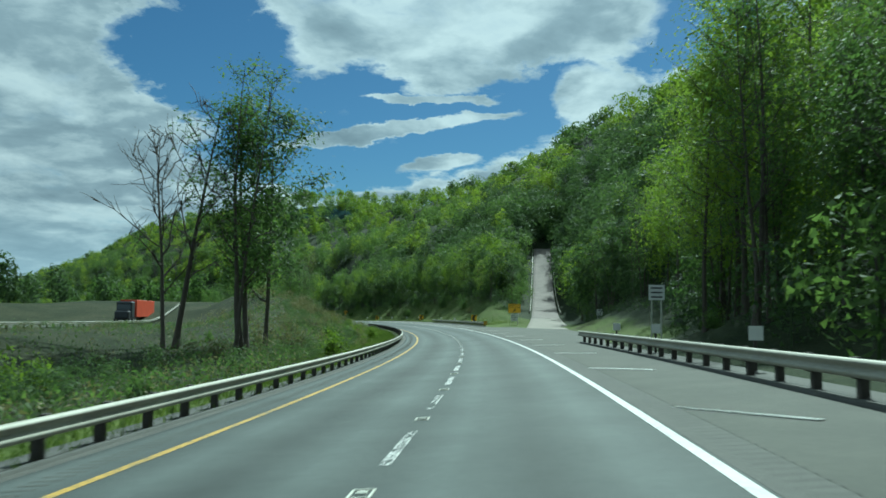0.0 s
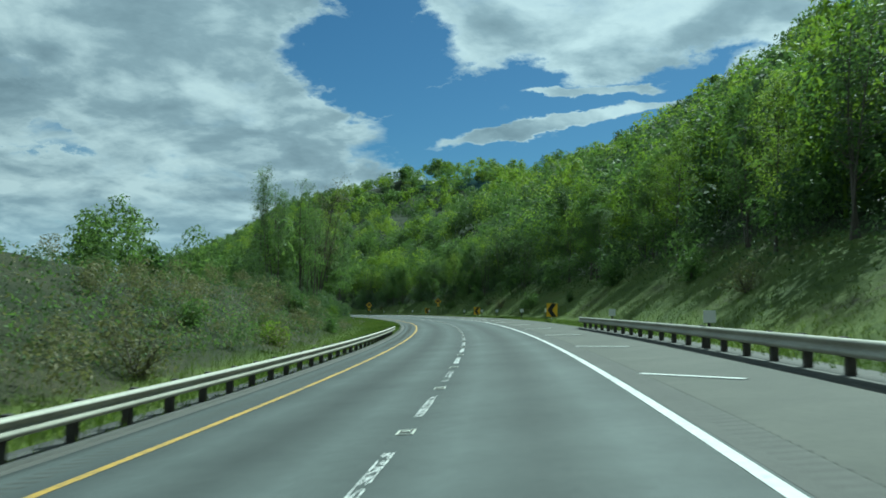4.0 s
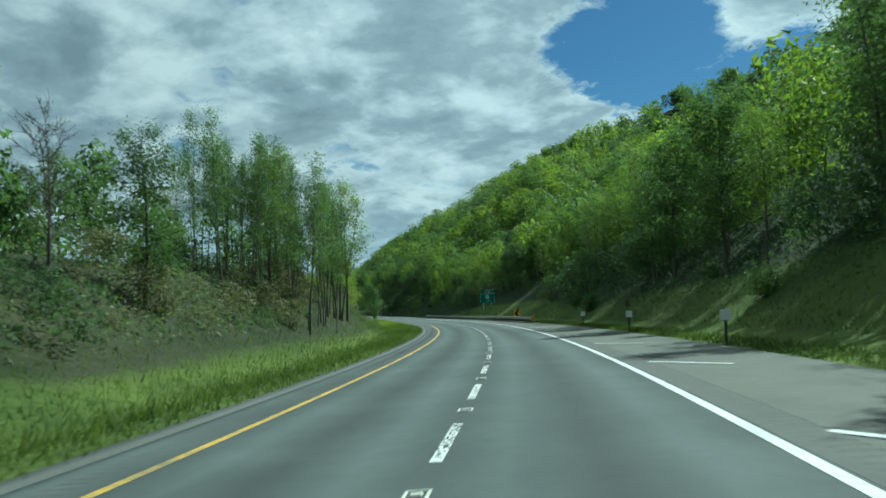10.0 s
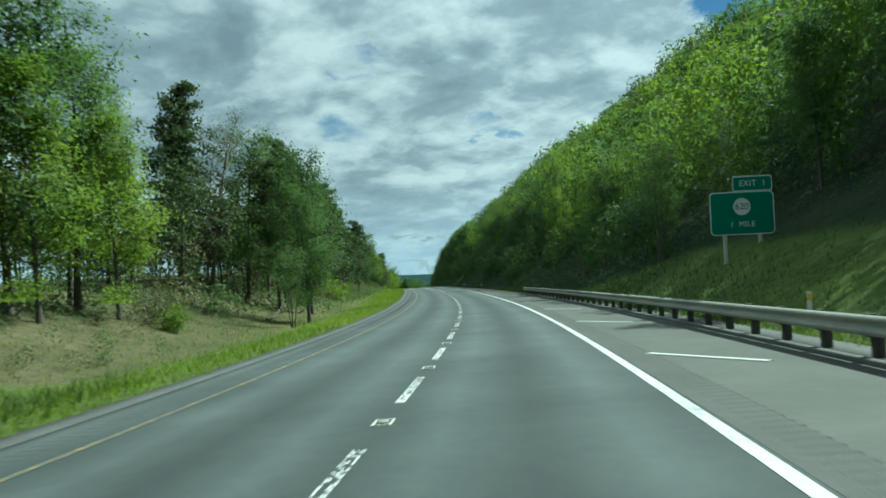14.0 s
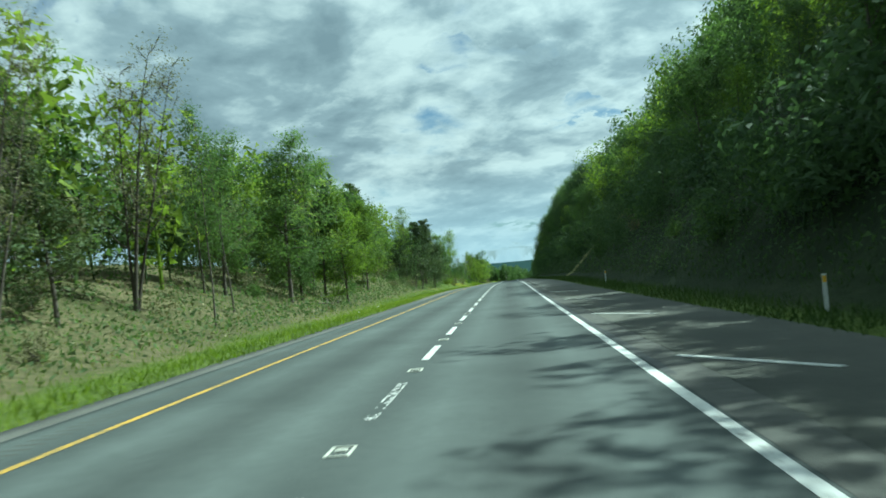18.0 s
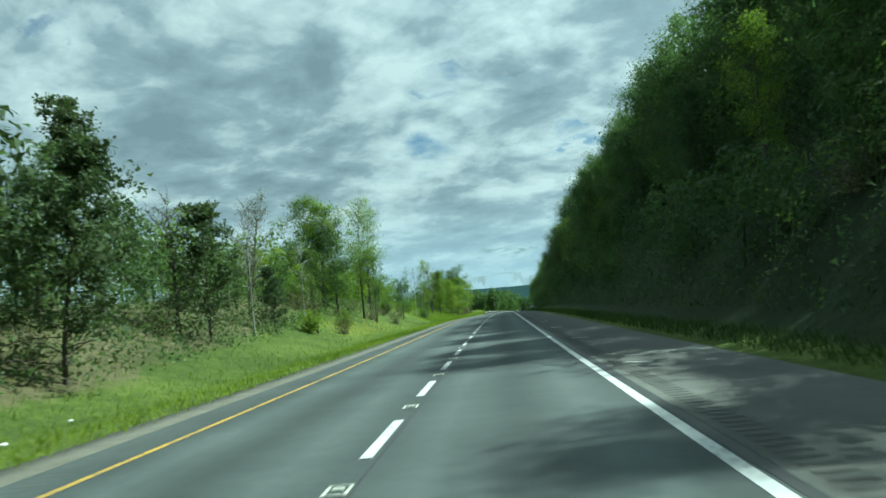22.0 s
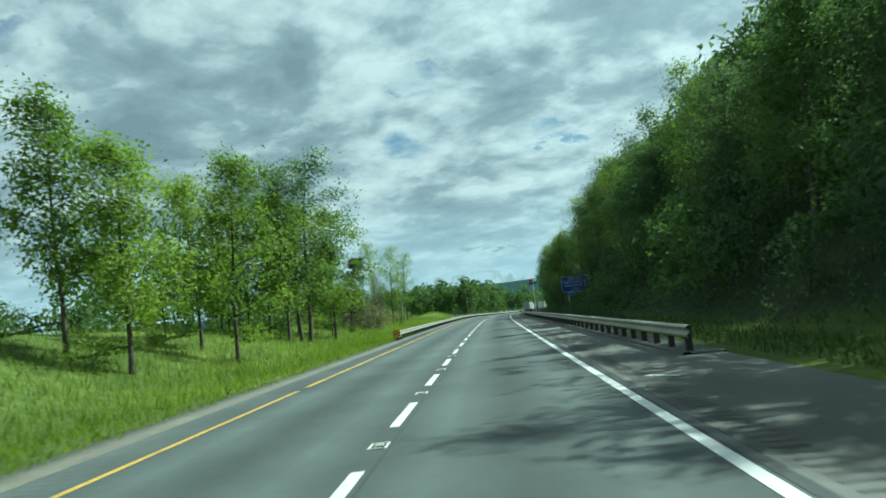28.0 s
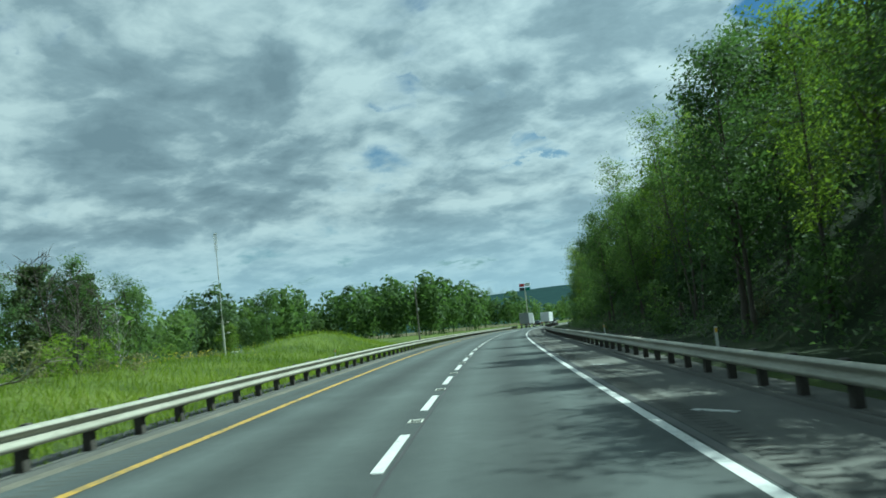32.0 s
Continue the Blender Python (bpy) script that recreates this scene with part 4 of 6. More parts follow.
# the ridge's sunlight goes into the yellow leaf colour
woods("ridge_woods", scatter(200, 230, 640, 140, 262), "crowns along the ridge, sunlight in their yellow-green leaf colour", 220, LEAF_YELLOW, 7.5, 11.5, 0.066, 0.0, (0.45, 0.66))
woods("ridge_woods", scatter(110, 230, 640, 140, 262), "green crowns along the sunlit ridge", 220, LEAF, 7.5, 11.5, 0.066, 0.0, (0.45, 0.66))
# the woods close in on both sides of the escape ramp and above it
axis = RAMP_TOP - RAMP_FOOT
across = np.array((axis[1], -axis[0], 0)) / math.hypot(axis[0], axis[1])
for leaf, what, n in ((LEAF_DARK, "dark green", 110), (LEAF, "green", 60)):
    t = rng.uniform(0.22, 1.25, n)
    off = rng.choice((-1, 1), n) * (5.0 + rng.gamma(1.4, 3.2, n))
    off = np.where(t > 1.06, rng.uniform(-9, 9, n), off)
    q = RAMP_FOOT + axis * t[:, None] + across * off[:, None]
    ss = STN[[int(((_x - a[0]) ** 2 + (_y - a[1]) ** 2).argmin()) for a in q]]
    th = np.interp(ss, STN, _th)
    ll = (q[:, 0] - np.interp(ss, STN, _x)) * np.cos(th) + (q[:, 1] - np.interp(ss, STN, _y)) * np.sin(th)
    keep = (ll > 19) & ((t > 0.52) | (off > 0))
    woods("ramp_side_woods", ground_at(ss, ll)[keep], what + " trees crowding the sides of the escape ramp", 620, leaf, 4, 10, 0.032, 0.0)

# ---------------------------------------------------------------- guardrails
def part(name, bm, mat, parent, label=""):
    """Link a bmesh as one mesh object under a thing or a part."""
    me = bpy.data.meshes.new(name)
    bm.to_mesh(me)
    bm.free()
    me.materials.append(mat)
    ob = new(name, me)
    ob.parent = parent
    if label:
        ob["label"] = label
    return ob


def box(bm, size, at=(0, 0, 0), bevel=0.0, turn=None):
    m = Matrix.Translation(at) @ (turn or Matrix()) @ Matrix.Diagonal((*size, 1))
    r = bmesh.ops.create_cube(bm, size=1, matrix=m)
    if bevel:
        e = list({e for v in r["verts"] for e in v.link_edges})
        bmesh.ops.bevel(bm, geom=e, offset=bevel, segments=1, affect="EDGES")
    return bm


def cyl(bm, r, h, at=(0, 0, 0), sides=12, turn=None, r2=None):
    bmesh.ops.create_cone(bm, cap_ends=True, segments=sides, radius1=r, radius2=r if r2 is None else r2, depth=h, matrix=Matrix.Translation(at) @ (turn or Matrix()))
    return bm


PANEL = 3.81


def rail_panel_mesh():
    """One corrugated steel beam, W in section, bulging towards -x."""
    prof = [(0.0, 0.16), (-0.06, 0.146), (-0.093, 0.112), (-0.096, 0.094), (-0.03, 0.046), (-0.012, 0.02), (-0.012, -0.012), (-0.084, -0.064), (-0.09, -0.096), (-0.045, -0.148), (0.0, -0.158)]
    n = len(prof)
    v = []
    for y in (-PANEL / 2 - 0.04, PANEL / 2 + 0.04):
        for d in (0.0, 0.006):
            v += [(x + d, y, z) for x, z in prof]
    f = []
    for k in range(n - 1):
        f.append((k, k + 1, 2 * n + k + 1, 2 * n + k))
        f.append((n + k + 1, n + k, 3 * n + k, 3 * n + k + 1))
    f += [(0, n, 3 * n, 2 * n)[::-1], (n - 1, 2 * n - 1, 4 * n - 1, 3 * n - 1)]
    me = from_arrays("rail_panel", np.array(v), np.array(f), RAIL_STEEL, smooth_faces=False)
    return me


RAIL_ME = rail_panel_mesh()
bm = bmesh.new()
box(bm, (0.15, 0.19, 1.05), (0, 0, -0.12), 0.012)
POST_ME = bpy.data.meshes.new("post")
bm.to_mesh(POST_ME)
bm.free()
POST_ME.materials.append(POST)
bm = bmesh.new()
box(bm, (0.13, 0.15, 0.36), (0, 0, 0), 0.01)
BLOCK_ME = bpy.data.meshes.new("spacer_block")
bm.to_mesh(BLOCK_ME)
bm.free()
BLOCK_ME.materials.append(POST)

SIGN_YELLOW = material("sign_yellow", [(0.3, (0.74, 0.42, 0.02)), (0.7, (0.86, 0.50, 0.03))], 1.0, 0.45, fine=0.2)
SIGN_BLACK = material("sign_black", [(0.3, (0.012, 0.012, 0.014)), (0.7, (0.025, 0.025, 0.03))], 1.0, 0.5)
SIGN_WHITE = material("sign_white", [(0.3, (0.60, 0.60, 0.58)), (0.7, (0.76, 0.76, 0.74))], 1.0, 0.45, fine=0.2)
SIGN_GREEN = material("sign_green", [(0.3, (0.0, 0.15, 0.10)), (0.7, (0.004, 0.20, 0.13))], 0.7, 0.4, fine=0.2)
SIGN_BLUE = material("sign_blue", [(0.3, (0.006, 0.05, 0.25)), (0.7, (0.012, 0.075, 0.33))], 0.7, 0.4, fine=0.2)


def upright(s, lat, up):
    p = plan(s, lat, up)
    return Matrix.Translation(p) @ Matrix.Rotation(heading(s), 4, "Z")


def guardrail(s0, s1, lat, label, on_ground=False, end=False, ribs=True):
    """A run of steel beams on posts along the road; the beam faces the road."""
    e = new("guardrail")
    face = 1 if lat > 0 else -1
    e.matrix_world = upright(s0, lat, 0)
    inv = e.matrix_world.inverted()
    n = int(round((s1 - s0) / PANEL))
    for k in range(n):
        s = s0 + PANEL * (k + 0.5)
        for q, d in (("a", -PANEL / 4), ("b", PANEL / 4)):
            up = float(rise(s + d, lat)) if on_ground else -0.03
            m = inv @ upright(s + d, lat, up)
            o = new("post", POST_ME)
            o.parent = e
            o.matrix_basis = m @ Matrix.Translation((0.13 * face, 0, 0.25))
            b = new("spacer_block", BLOCK_ME)
            b.parent = e
            b.matrix_basis = m @ Matrix.Translation((0.045 * face - 0.02 * face, 0, 0.55))
        up = float(rise(s, lat)) if on_ground else -0.03
        p0, p1 = Vector(plan(s - PANEL / 2, lat, float(rise(s - PANEL / 2, lat)) if on_ground else -0.03)), Vector(plan(s + PANEL / 2, lat, float(rise(s + PANEL / 2, lat)) if on_ground else -0.03))
        d = p1 - p0
        o = new("rail_panel", RAIL_ME)
        o.parent = e
        m = Matrix.Translation((p0 + p1) / 2 + Vector((0, 0, 0.55))) @ Matrix.Rotation(math.atan2(-d.x, d.y), 4, "Z") @ Matrix.Rotation(math.atan2(d.z, math.hypot(d.x, d.y)), 4, "X")
        if face < 0:
            m = m @ Matrix.Rotation(math.pi, 4, "Z")
        o.matrix_basis = inv @ m @ Matrix.Translation((-0.05, 0, 0))
    if end:
        # energy-absorbing head with a striped marker plate
        bm = bmesh.new()
        box(bm, (0.42, 0.5, 0.5), (0, -0.25, 0.5), 0.03)
        part("end_terminal", bm, STEEL, e, "galvanised steel impact head")
        bm = bmesh.new()
        box(bm, (0.5, 0.012, 0.55), (0, -0.52, 0.55), 0.004)
        plate = part("marker_plate", bm, SIGN_YELLOW, e, "yellow plate with black diagonal stripes")
        for k in (-1, 0, 1):
            bm = bmesh.new()
            v = [bm.verts.new((x, -0.532, z)) for x, z in ((-0.25, 0.42 + k * 0.2), (-0.25, 0.52 + k * 0.2), (0.25, 0.70 + k * 0.2 - 0.02), (0.25, 0.60 + k * 0.2 - 0.02))]
            for w in v:
                w.co.z = min(max(w.co.z, 0.29), 0.81)
            bm.faces.new(v)
            part("stripe", bm, SIGN_BLACK, plate)
        bm = bmesh.new()
        box(bm, (0.15, 0.19, 0.6), (0, -0.1, 0.1), 0.01)
        part("end_post", bm, POST, e)
    if not on_ground:
        # the low asphalt berm at the posts; dirt behind, its dark partly painted shade
        for name, a, b, up, mat in (("berm", -0.26, -0.08, 0.05, SHOULDER_EDGE), ("dirt_bed", -0.08, 0.75, 0.012, SHOULDER_EDGE)):
            lo, hi = sorted((lat + face * a, lat + face * b))
            o = strip(name, s0, s1, lo, hi, up, mat, None, 2.0, 0.15)
            o.data.transform(inv)
            o.parent = e
    return tagged(e, label, "guardrail", "guardrails")


guardrail(-40.0, 194.5, -5.45, "long weathered steel guardrail on dark posts beside the passing lane")
guardrail(-38.1, 49.5, 7.2, "steel guardrail on posts beside the shoulder before the truck ramp")
guardrail(118.2, 180.0, 7.3, "short steel guardrail with striped end marker past the truck ramp", end=True)
guardrail(411.5, 531.5, 7.1, "grey steel guardrail with striped end marker below the wooded cut", end=True)
guardrail(960.0, 1262.0, -5.3, "bright steel guardrail with striped end marker beside the median", end=True)
guardrail(922.0, 1262.0, 6.2, "grey steel guardrail in tree shade beside the shoulder")
guardrail(66.0, 165.0, -45.0, "distant guardrail along the opposite carriageway", on_ground=True)


guardrail(1068.0, 1114.0, -37.0, "steel guardrail along the lower road beyond the median", on_ground=True)


# ---------------------------------------------------------------- signs
def lettering(text, size, mat, parent, at, name="lettering", stretch=1.0):
    """Text as a flat mesh on a panel that faces -y, centred at (x, y, z)."""
    cu = bpy.data.curves.new("text", "FONT")
    cu.body, cu.size, cu.align_x, cu.align_y, cu.extrude, cu.resolution_u = text, size, "CENTER", "CENTER", 0.002, 3
    tmp = bpy.data.objects.new("text", cu)
    me = bpy.data.meshes.new_from_object(tmp)
    bpy.data.objects.remove(tmp)
    me.materials.append(mat)
    o = new(name, me)
    o.parent = parent
    o.matrix_basis = Matrix.Translation(at) @ Matrix.Rotation(math.pi / 2, 4, "X") @ Matrix.Diagonal((stretch, 1, 1, 1))
    return o


def plate(name, w, h, z, mat, parent, r=0.06, y=0.0, thick=0.012, x=0.0, label=""):
    """A rounded rectangular panel that faces -y."""
    bm = bmesh.new()
    pts = []
    for cx, cz, a0 in ((w / 2 - r, h / 2 - r, 0), (-w / 2 + r, h / 2 - r, 90), (-w / 2 + r, -h / 2 + r, 180), (w / 2 - r, -h / 2 + r, 270)):
        for k in range(4):
            a = radians(a0 + k * 30)
            pts.append((cx + r * math.cos(a), cz + r * math.sin(a)))
    front = [bm.verts.new((x + px, y, z + pz)) for px, pz in pts]
    back = [bm.verts.new((x + px, y + thick, z + pz)) for px, pz in pts]
    bm.faces.new(front)
    bm.faces.new(back[::-1])
    n = len(pts)
    for k in range(n):
        bm.faces.new((front[k], back[k], back[(k + 1) % n], front[(k + 1) % n]))
    bmesh.ops.recalc_face_normals(bm, faces=bm.faces)
    return part(name, bm, mat, parent, label)


def flat(name, pts, mat, parent, y):
    bm = bmesh.new()
    f = bm.faces.new([bm.verts.new((x, y, z)) for x, z in pts])
    g = bmesh.ops.extrude_face_region(bm, geom=[f])
    for v in g["geom"]:
        if isinstance(v, bmesh.types.BMVert):
            v.co.y += 0.003
    bmesh.ops.recalc_face_normals(bm, faces=bm.faces)
    return part(name, bm, mat, parent)


def sign_post(parent, x, top, mat=STEEL, w=0.07, foot=-0.6, y=None):
    y = w / 2 + 0.02 if y is None else y
    bm = bmesh.new()
    box(bm, (w, w * 0.8, top - foot), (x, y + 0.01, (top + foot) / 2), 0.008)
    return part("post", bm, mat, parent)


def stand(name, s, lat, label, category, group="", turn=0.0):
    e = new(name)
    e.matrix_world = Matrix.Translation(ground_at(s, lat)) @ Matrix.Rotation(heading(s) + turn, 4, "Z")
    return tagged(e, label, category, group)


def over(s, lat):
    """Height of the road's level plane over the ground here."""
    return float(plan(s, lat)[2] - ground_at(s, lat)[2])


def diamond(s, lat):
    e = stand("steep_grade_sign", s, lat, "yellow diamond warning sign with black truck on a slope", "road sign", "steep grade signs")
    z = 3.03 + over(s, lat)
    r = 0.74
    flat("border", [(0, z - r - 0.012), (r + 0.012, z), (0, z + r + 0.012), (-r - 0.012, z)], SIGN_BLACK, e, 0.0)
    face = flat("panel", [(0, z - r + 0.02), (r - 0.02, z), (0, z + r - 0.02), (-r + 0.02, z)], SIGN_YELLOW, e, -0.006)
    # a thin black line inside the edge
    for a, b in ((0, 1), (1, 2), (2, 3), (3, 0)):
        c = [(0, -1), (1, 0), (0, 1), (-1, 0)]
        q = [(c[i][0] * k, z + c[i][1] * k) for i, k in ((a, 0.69), (b, 0.69), (b, 0.67), (a, 0.67))]
        flat("border", q, SIGN_BLACK, face, -0.011)
    flat("slope_symbol", [(-0.42, z - 0.19), (0.36, z - 0.19), (0.36, z + 0.22), (-0.40, z - 0.15)], SIGN_BLACK, face, -0.012)
    flat("truck_symbol", [(-0.24, z + 0.0), (0.26, z + 0.24), (0.26, z + 0.36), (0.19, z + 0.46), (-0.28, z + 0.24), (-0.30, z + 0.12)], SIGN_BLACK, face, -0.012)
    flat("truck_symbol", [(-0.49, z - 0.11), (-0.28, z - 0.01), (-0.32, z + 0.15), (-0.40, z + 0.12), (-0.43, z + 0.02), (-0.50, z - 0.03)], SIGN_BLACK, face, -0.012)
    tag = plate("plaque", 0.50, 0.37, z - 0.92, SIGN_YELLOW, e, 0.03, -0.004)
    for a, b, c, d in ((-0.24, 0.24, 0.165, 0.175), (-0.24, 0.24, -0.175, -0.165), (-0.24, -0.23, -0.165, 0.165), (0.23, 0.24, -0.165, 0.165)):
        flat("border", [(a, z - 0.92 + c), (b, z - 0.92 + c), (b, z - 0.92 + d), (a, z - 0.92 + d)], SIGN_BLACK, tag, -0.009)
    lettering("NEXT", 0.12, SIGN_BLACK, tag, (0, -0.01, z - 0.84))
    lettering("2 MILES", 0.11, SIGN_BLACK, tag, (0, -0.01, z - 1.0))
    sign_post(e, 0, z + 0.45, POST, 0.08)
    return e


def chevron(s, lat):
    e = stand("chevron_sign", s, lat, "yellow curve sign with black arrowhead on a short post", "road sign", "chevron signs", radians(6))
    z = 0.97 + over(s, lat)
    face = plate("panel", 1.0, 1.2, z, SIGN_YELLOW, e, 0.04)
    flat("arrowhead", [(-0.43, z), (-0.02, z + 0.58), (0.40, z + 0.58), (0.0, z), (0.40, z - 0.58), (-0.02, z - 0.58)], SIGN_BLACK, face, -0.007)
    sign_post(e, 0, z + 0.5)
    return e


def delineator(s, lat):
    e = stand("delineator_post", s, lat, "small white square marker plate on a dark post", "road marker", "delineator posts")
    z = 0.95 + over(s, lat)
    plate("plate", 0.36, 0.36, z, SIGN_WHITE, e, 0.02)
    sign_post(e, 0, z + 0.1, POST, 0.08)
    return e


diamond(302.0, -6.65)
diamond(300.2, 8.1)
for s, l in ((139.3, 8.8), (199.8, 8.4), (257.0, 8.0), (315.7, 8.65), (435.0, 8.7)):
    chevron(s, l)
for s, l in ((21, 7.8), (32.5, 7.8), (41, 7.8), (153, 7.45), (171.5, 7.8), (203, 8.4), (216, 7.85), (234.9, 7.55), (252, 8.0), (270, 8.0), (310.2, 8.0), (328.4, 7.6), (348.2, 7.75), (367, 7.9), (386, 8.1)):
    delineator(s, l)


def runaway_sign(s, lat):
    e = stand("truck_ramp_sign", s, lat, "yellow truck ramp sign over a white plaque on two posts", "road sign")
    z = over(s, lat)
    face = plate("panel", 1.82, 1.3, z + 2.54, SIGN_YELLOW, e, 0.06)
    for a, b, c, d in ((-0.87, 0.87, 0.60, 0.62), (-0.87, 0.87, -0.62, -0.60), (-0.87, -0.85, -0.6, 0.6), (0.85, 0.87, -0.6, 0.6)):
        flat("border", [(a, z + 2.54 + c), (b, z + 2.54 + c), (b, z + 2.54 + d), (a, z + 2.54 + d)], SIGN_BLACK, face, -0.007)
    lettering("RUNAWAY", 0.27, SIGN_BLACK, face, (0, -0.008, z + 2.95))
    lettering("TRUCK RAMP", 0.27, SIGN_BLACK, face, (0, -0.008, z + 2.67))
    flat("arrow", [(-0.24, z + 2.09), (-0.17, z + 2.02), (0.08, z + 2.27), (0.15, z + 2.20), (0.22, z + 2.46), (-0.04, z + 2.39), (0.02, z + 2.33)], SIGN_BLACK, face, -0.008)
    low = plate("plaque", 1.05, 1.05, z + 1.24, SIGN_WHITE, e, 0.04)
    for t, k in (("RUNAWAY", 0.27), ("VEHICLES", 0.0), ("ONLY", -0.27)):
        lettering(t, 0.21, SIGN_BLACK, low, (0, -0.008, z + 1.24 + k))
    for x in (-0.48, 0.48):
        sign_post(e, x, z + 3.1)


def exit_sign(s, lat):
    e = stand("exit_sign", s, lat, "green highway exit sign with white border on two posts", "road sign")
    z = over(s, lat) + 4.2
    face = plate("panel", 3.1, 2.1, z, SIGN_WHITE, e, 0.2)
    plate("field", 3.0, 2.0, z, SIGN_GREEN, face, 0.17, -0.008, 0.006)
    tab = plate("exit_tab", 1.9, 0.76, z + 1.44, SIGN_WHITE, e, 0.1, 0.0, 0.012, 0.55)
    plate("field", 1.82, 0.64, z + 1.43, SIGN_GREEN, tab, 0.08, -0.008, 0.006, 0.55)
    lettering("EXIT  1", 0.42, SIGN_WHITE, tab, (0.55, -0.012, z + 1.43))
    bm = bmesh.new()
    cyl(bm, 0.42, 0.006, (0, -0.012, z + 0.32), 24, Matrix.Rotation(math.pi / 2, 4, "X"))
    part("route_disc", bm, SIGN_WHITE, face)
    lettering("620", 0.46, SIGN_BLACK, face, (0, -0.018, z + 0.32))
    lettering("1  MILE", 0.40, SIGN_WHITE, face, (0, -0.012, z - 0.55))
    for x in (-0.85, 0.85):
        sign_post(e, x, z + 0.9, STEEL, 0.16)


def rest_sign(s, lat):
    e = stand("rest_area_sign", s, lat, "blue rest area sign with white lettering on two posts", "road sign")
    z = over(s, lat) + 4.25
    face = plate("panel", 4.3, 2.45, z, SIGN_WHITE, e, 0.22)
    plate("field", 4.2, 2.35, z, SIGN_BLUE, face, 0.18, -0.008, 0.006)
    flat("divider", [(-2.1, z + 0.52), (2.1, z + 0.52), (2.1, z + 0.56), (-2.1, z + 0.56)], SIGN_WHITE, face, -0.013)
    for t, k in (("REST AREA", 0.84), ("NORTH CAROLINA", 0.24), ("WELCOME CENTER", -0.27), ("2  MILES", -0.80)):
        lettering(t, 0.40, SIGN_WHITE, face, (0, -0.014, z + k))
    low = plate("plaque", 2.45, 0.6, z - 1.58, SIGN_WHITE, e, 0.06)
    plate("field", 2.37, 0.52, z - 1.58, SIGN_BLUE, low, 0.05, -0.008, 0.006)
    lettering("WEATHER INFO", 0.27, SIGN_WHITE, low, (0, -0.014, z - 1.58))
    for x in (-1.15, 1.15):
        sign_post(e, x, z + 1.1, STEEL, 0.18, -1.5)


def white_sign(s, lat, w, h, z, label, bars=3, name="notice_sign"):
    e = stand(name, s, lat, label, "road sign")
    z += over(s, lat)
    face = plate("panel", w, h, z, SIGN_WHITE, e, 0.03)
    for k in range(bars):
        y = z + h * (0.3 - 0.6 * k / max(bars - 1, 1))
        flat("text_bar", [(-w * 0.36, y - h * 0.05), (w * 0.36, y - h * 0.05), (w * 0.36, y + h * 0.05), (-w * 0.36, y + h * 0.05)], SIGN_BLACK, face, -0.007)
    sign_post(e, -w * 0.3, z + h * 0.3)
    sign_post(e, w * 0.3, z + h * 0.3)


runaway_sign(115.2, 11.2)
exit_sign(490.2, 13.95)
rest_sign(1031.3, 14.5)
white_sign(41.0, 9.8, 0.8, 0.76, 2.6, "white notice sign with dark lettering by the ramp entrance")
white_sign(98.0, 19.0, 0.75, 0.75, 2.0, "small white notice sign beside the gravel truck ramp", 2)


# ---------------------------------------------------------------- the runaway truck ramp
RAMP_GRAVEL = material("ramp_gravel", [(0.3, (0.12, 0.105, 0.095)), (0.5, (0.19, 0.165, 0.15)), (0.72, (0.27, 0.235, 0.215))], 0.25, 0.95, bump=0.8, bump_scale=9, fine=0.5)
APRON = material("ramp_apron", [(0.3, (0.17, 0.15, 0.125)), (0.55, (0.235, 0.21, 0.18)), (0.75, (0.30, 0.27, 0.235))], 0.4, 0.9, bump=0.3, fine=0.4)


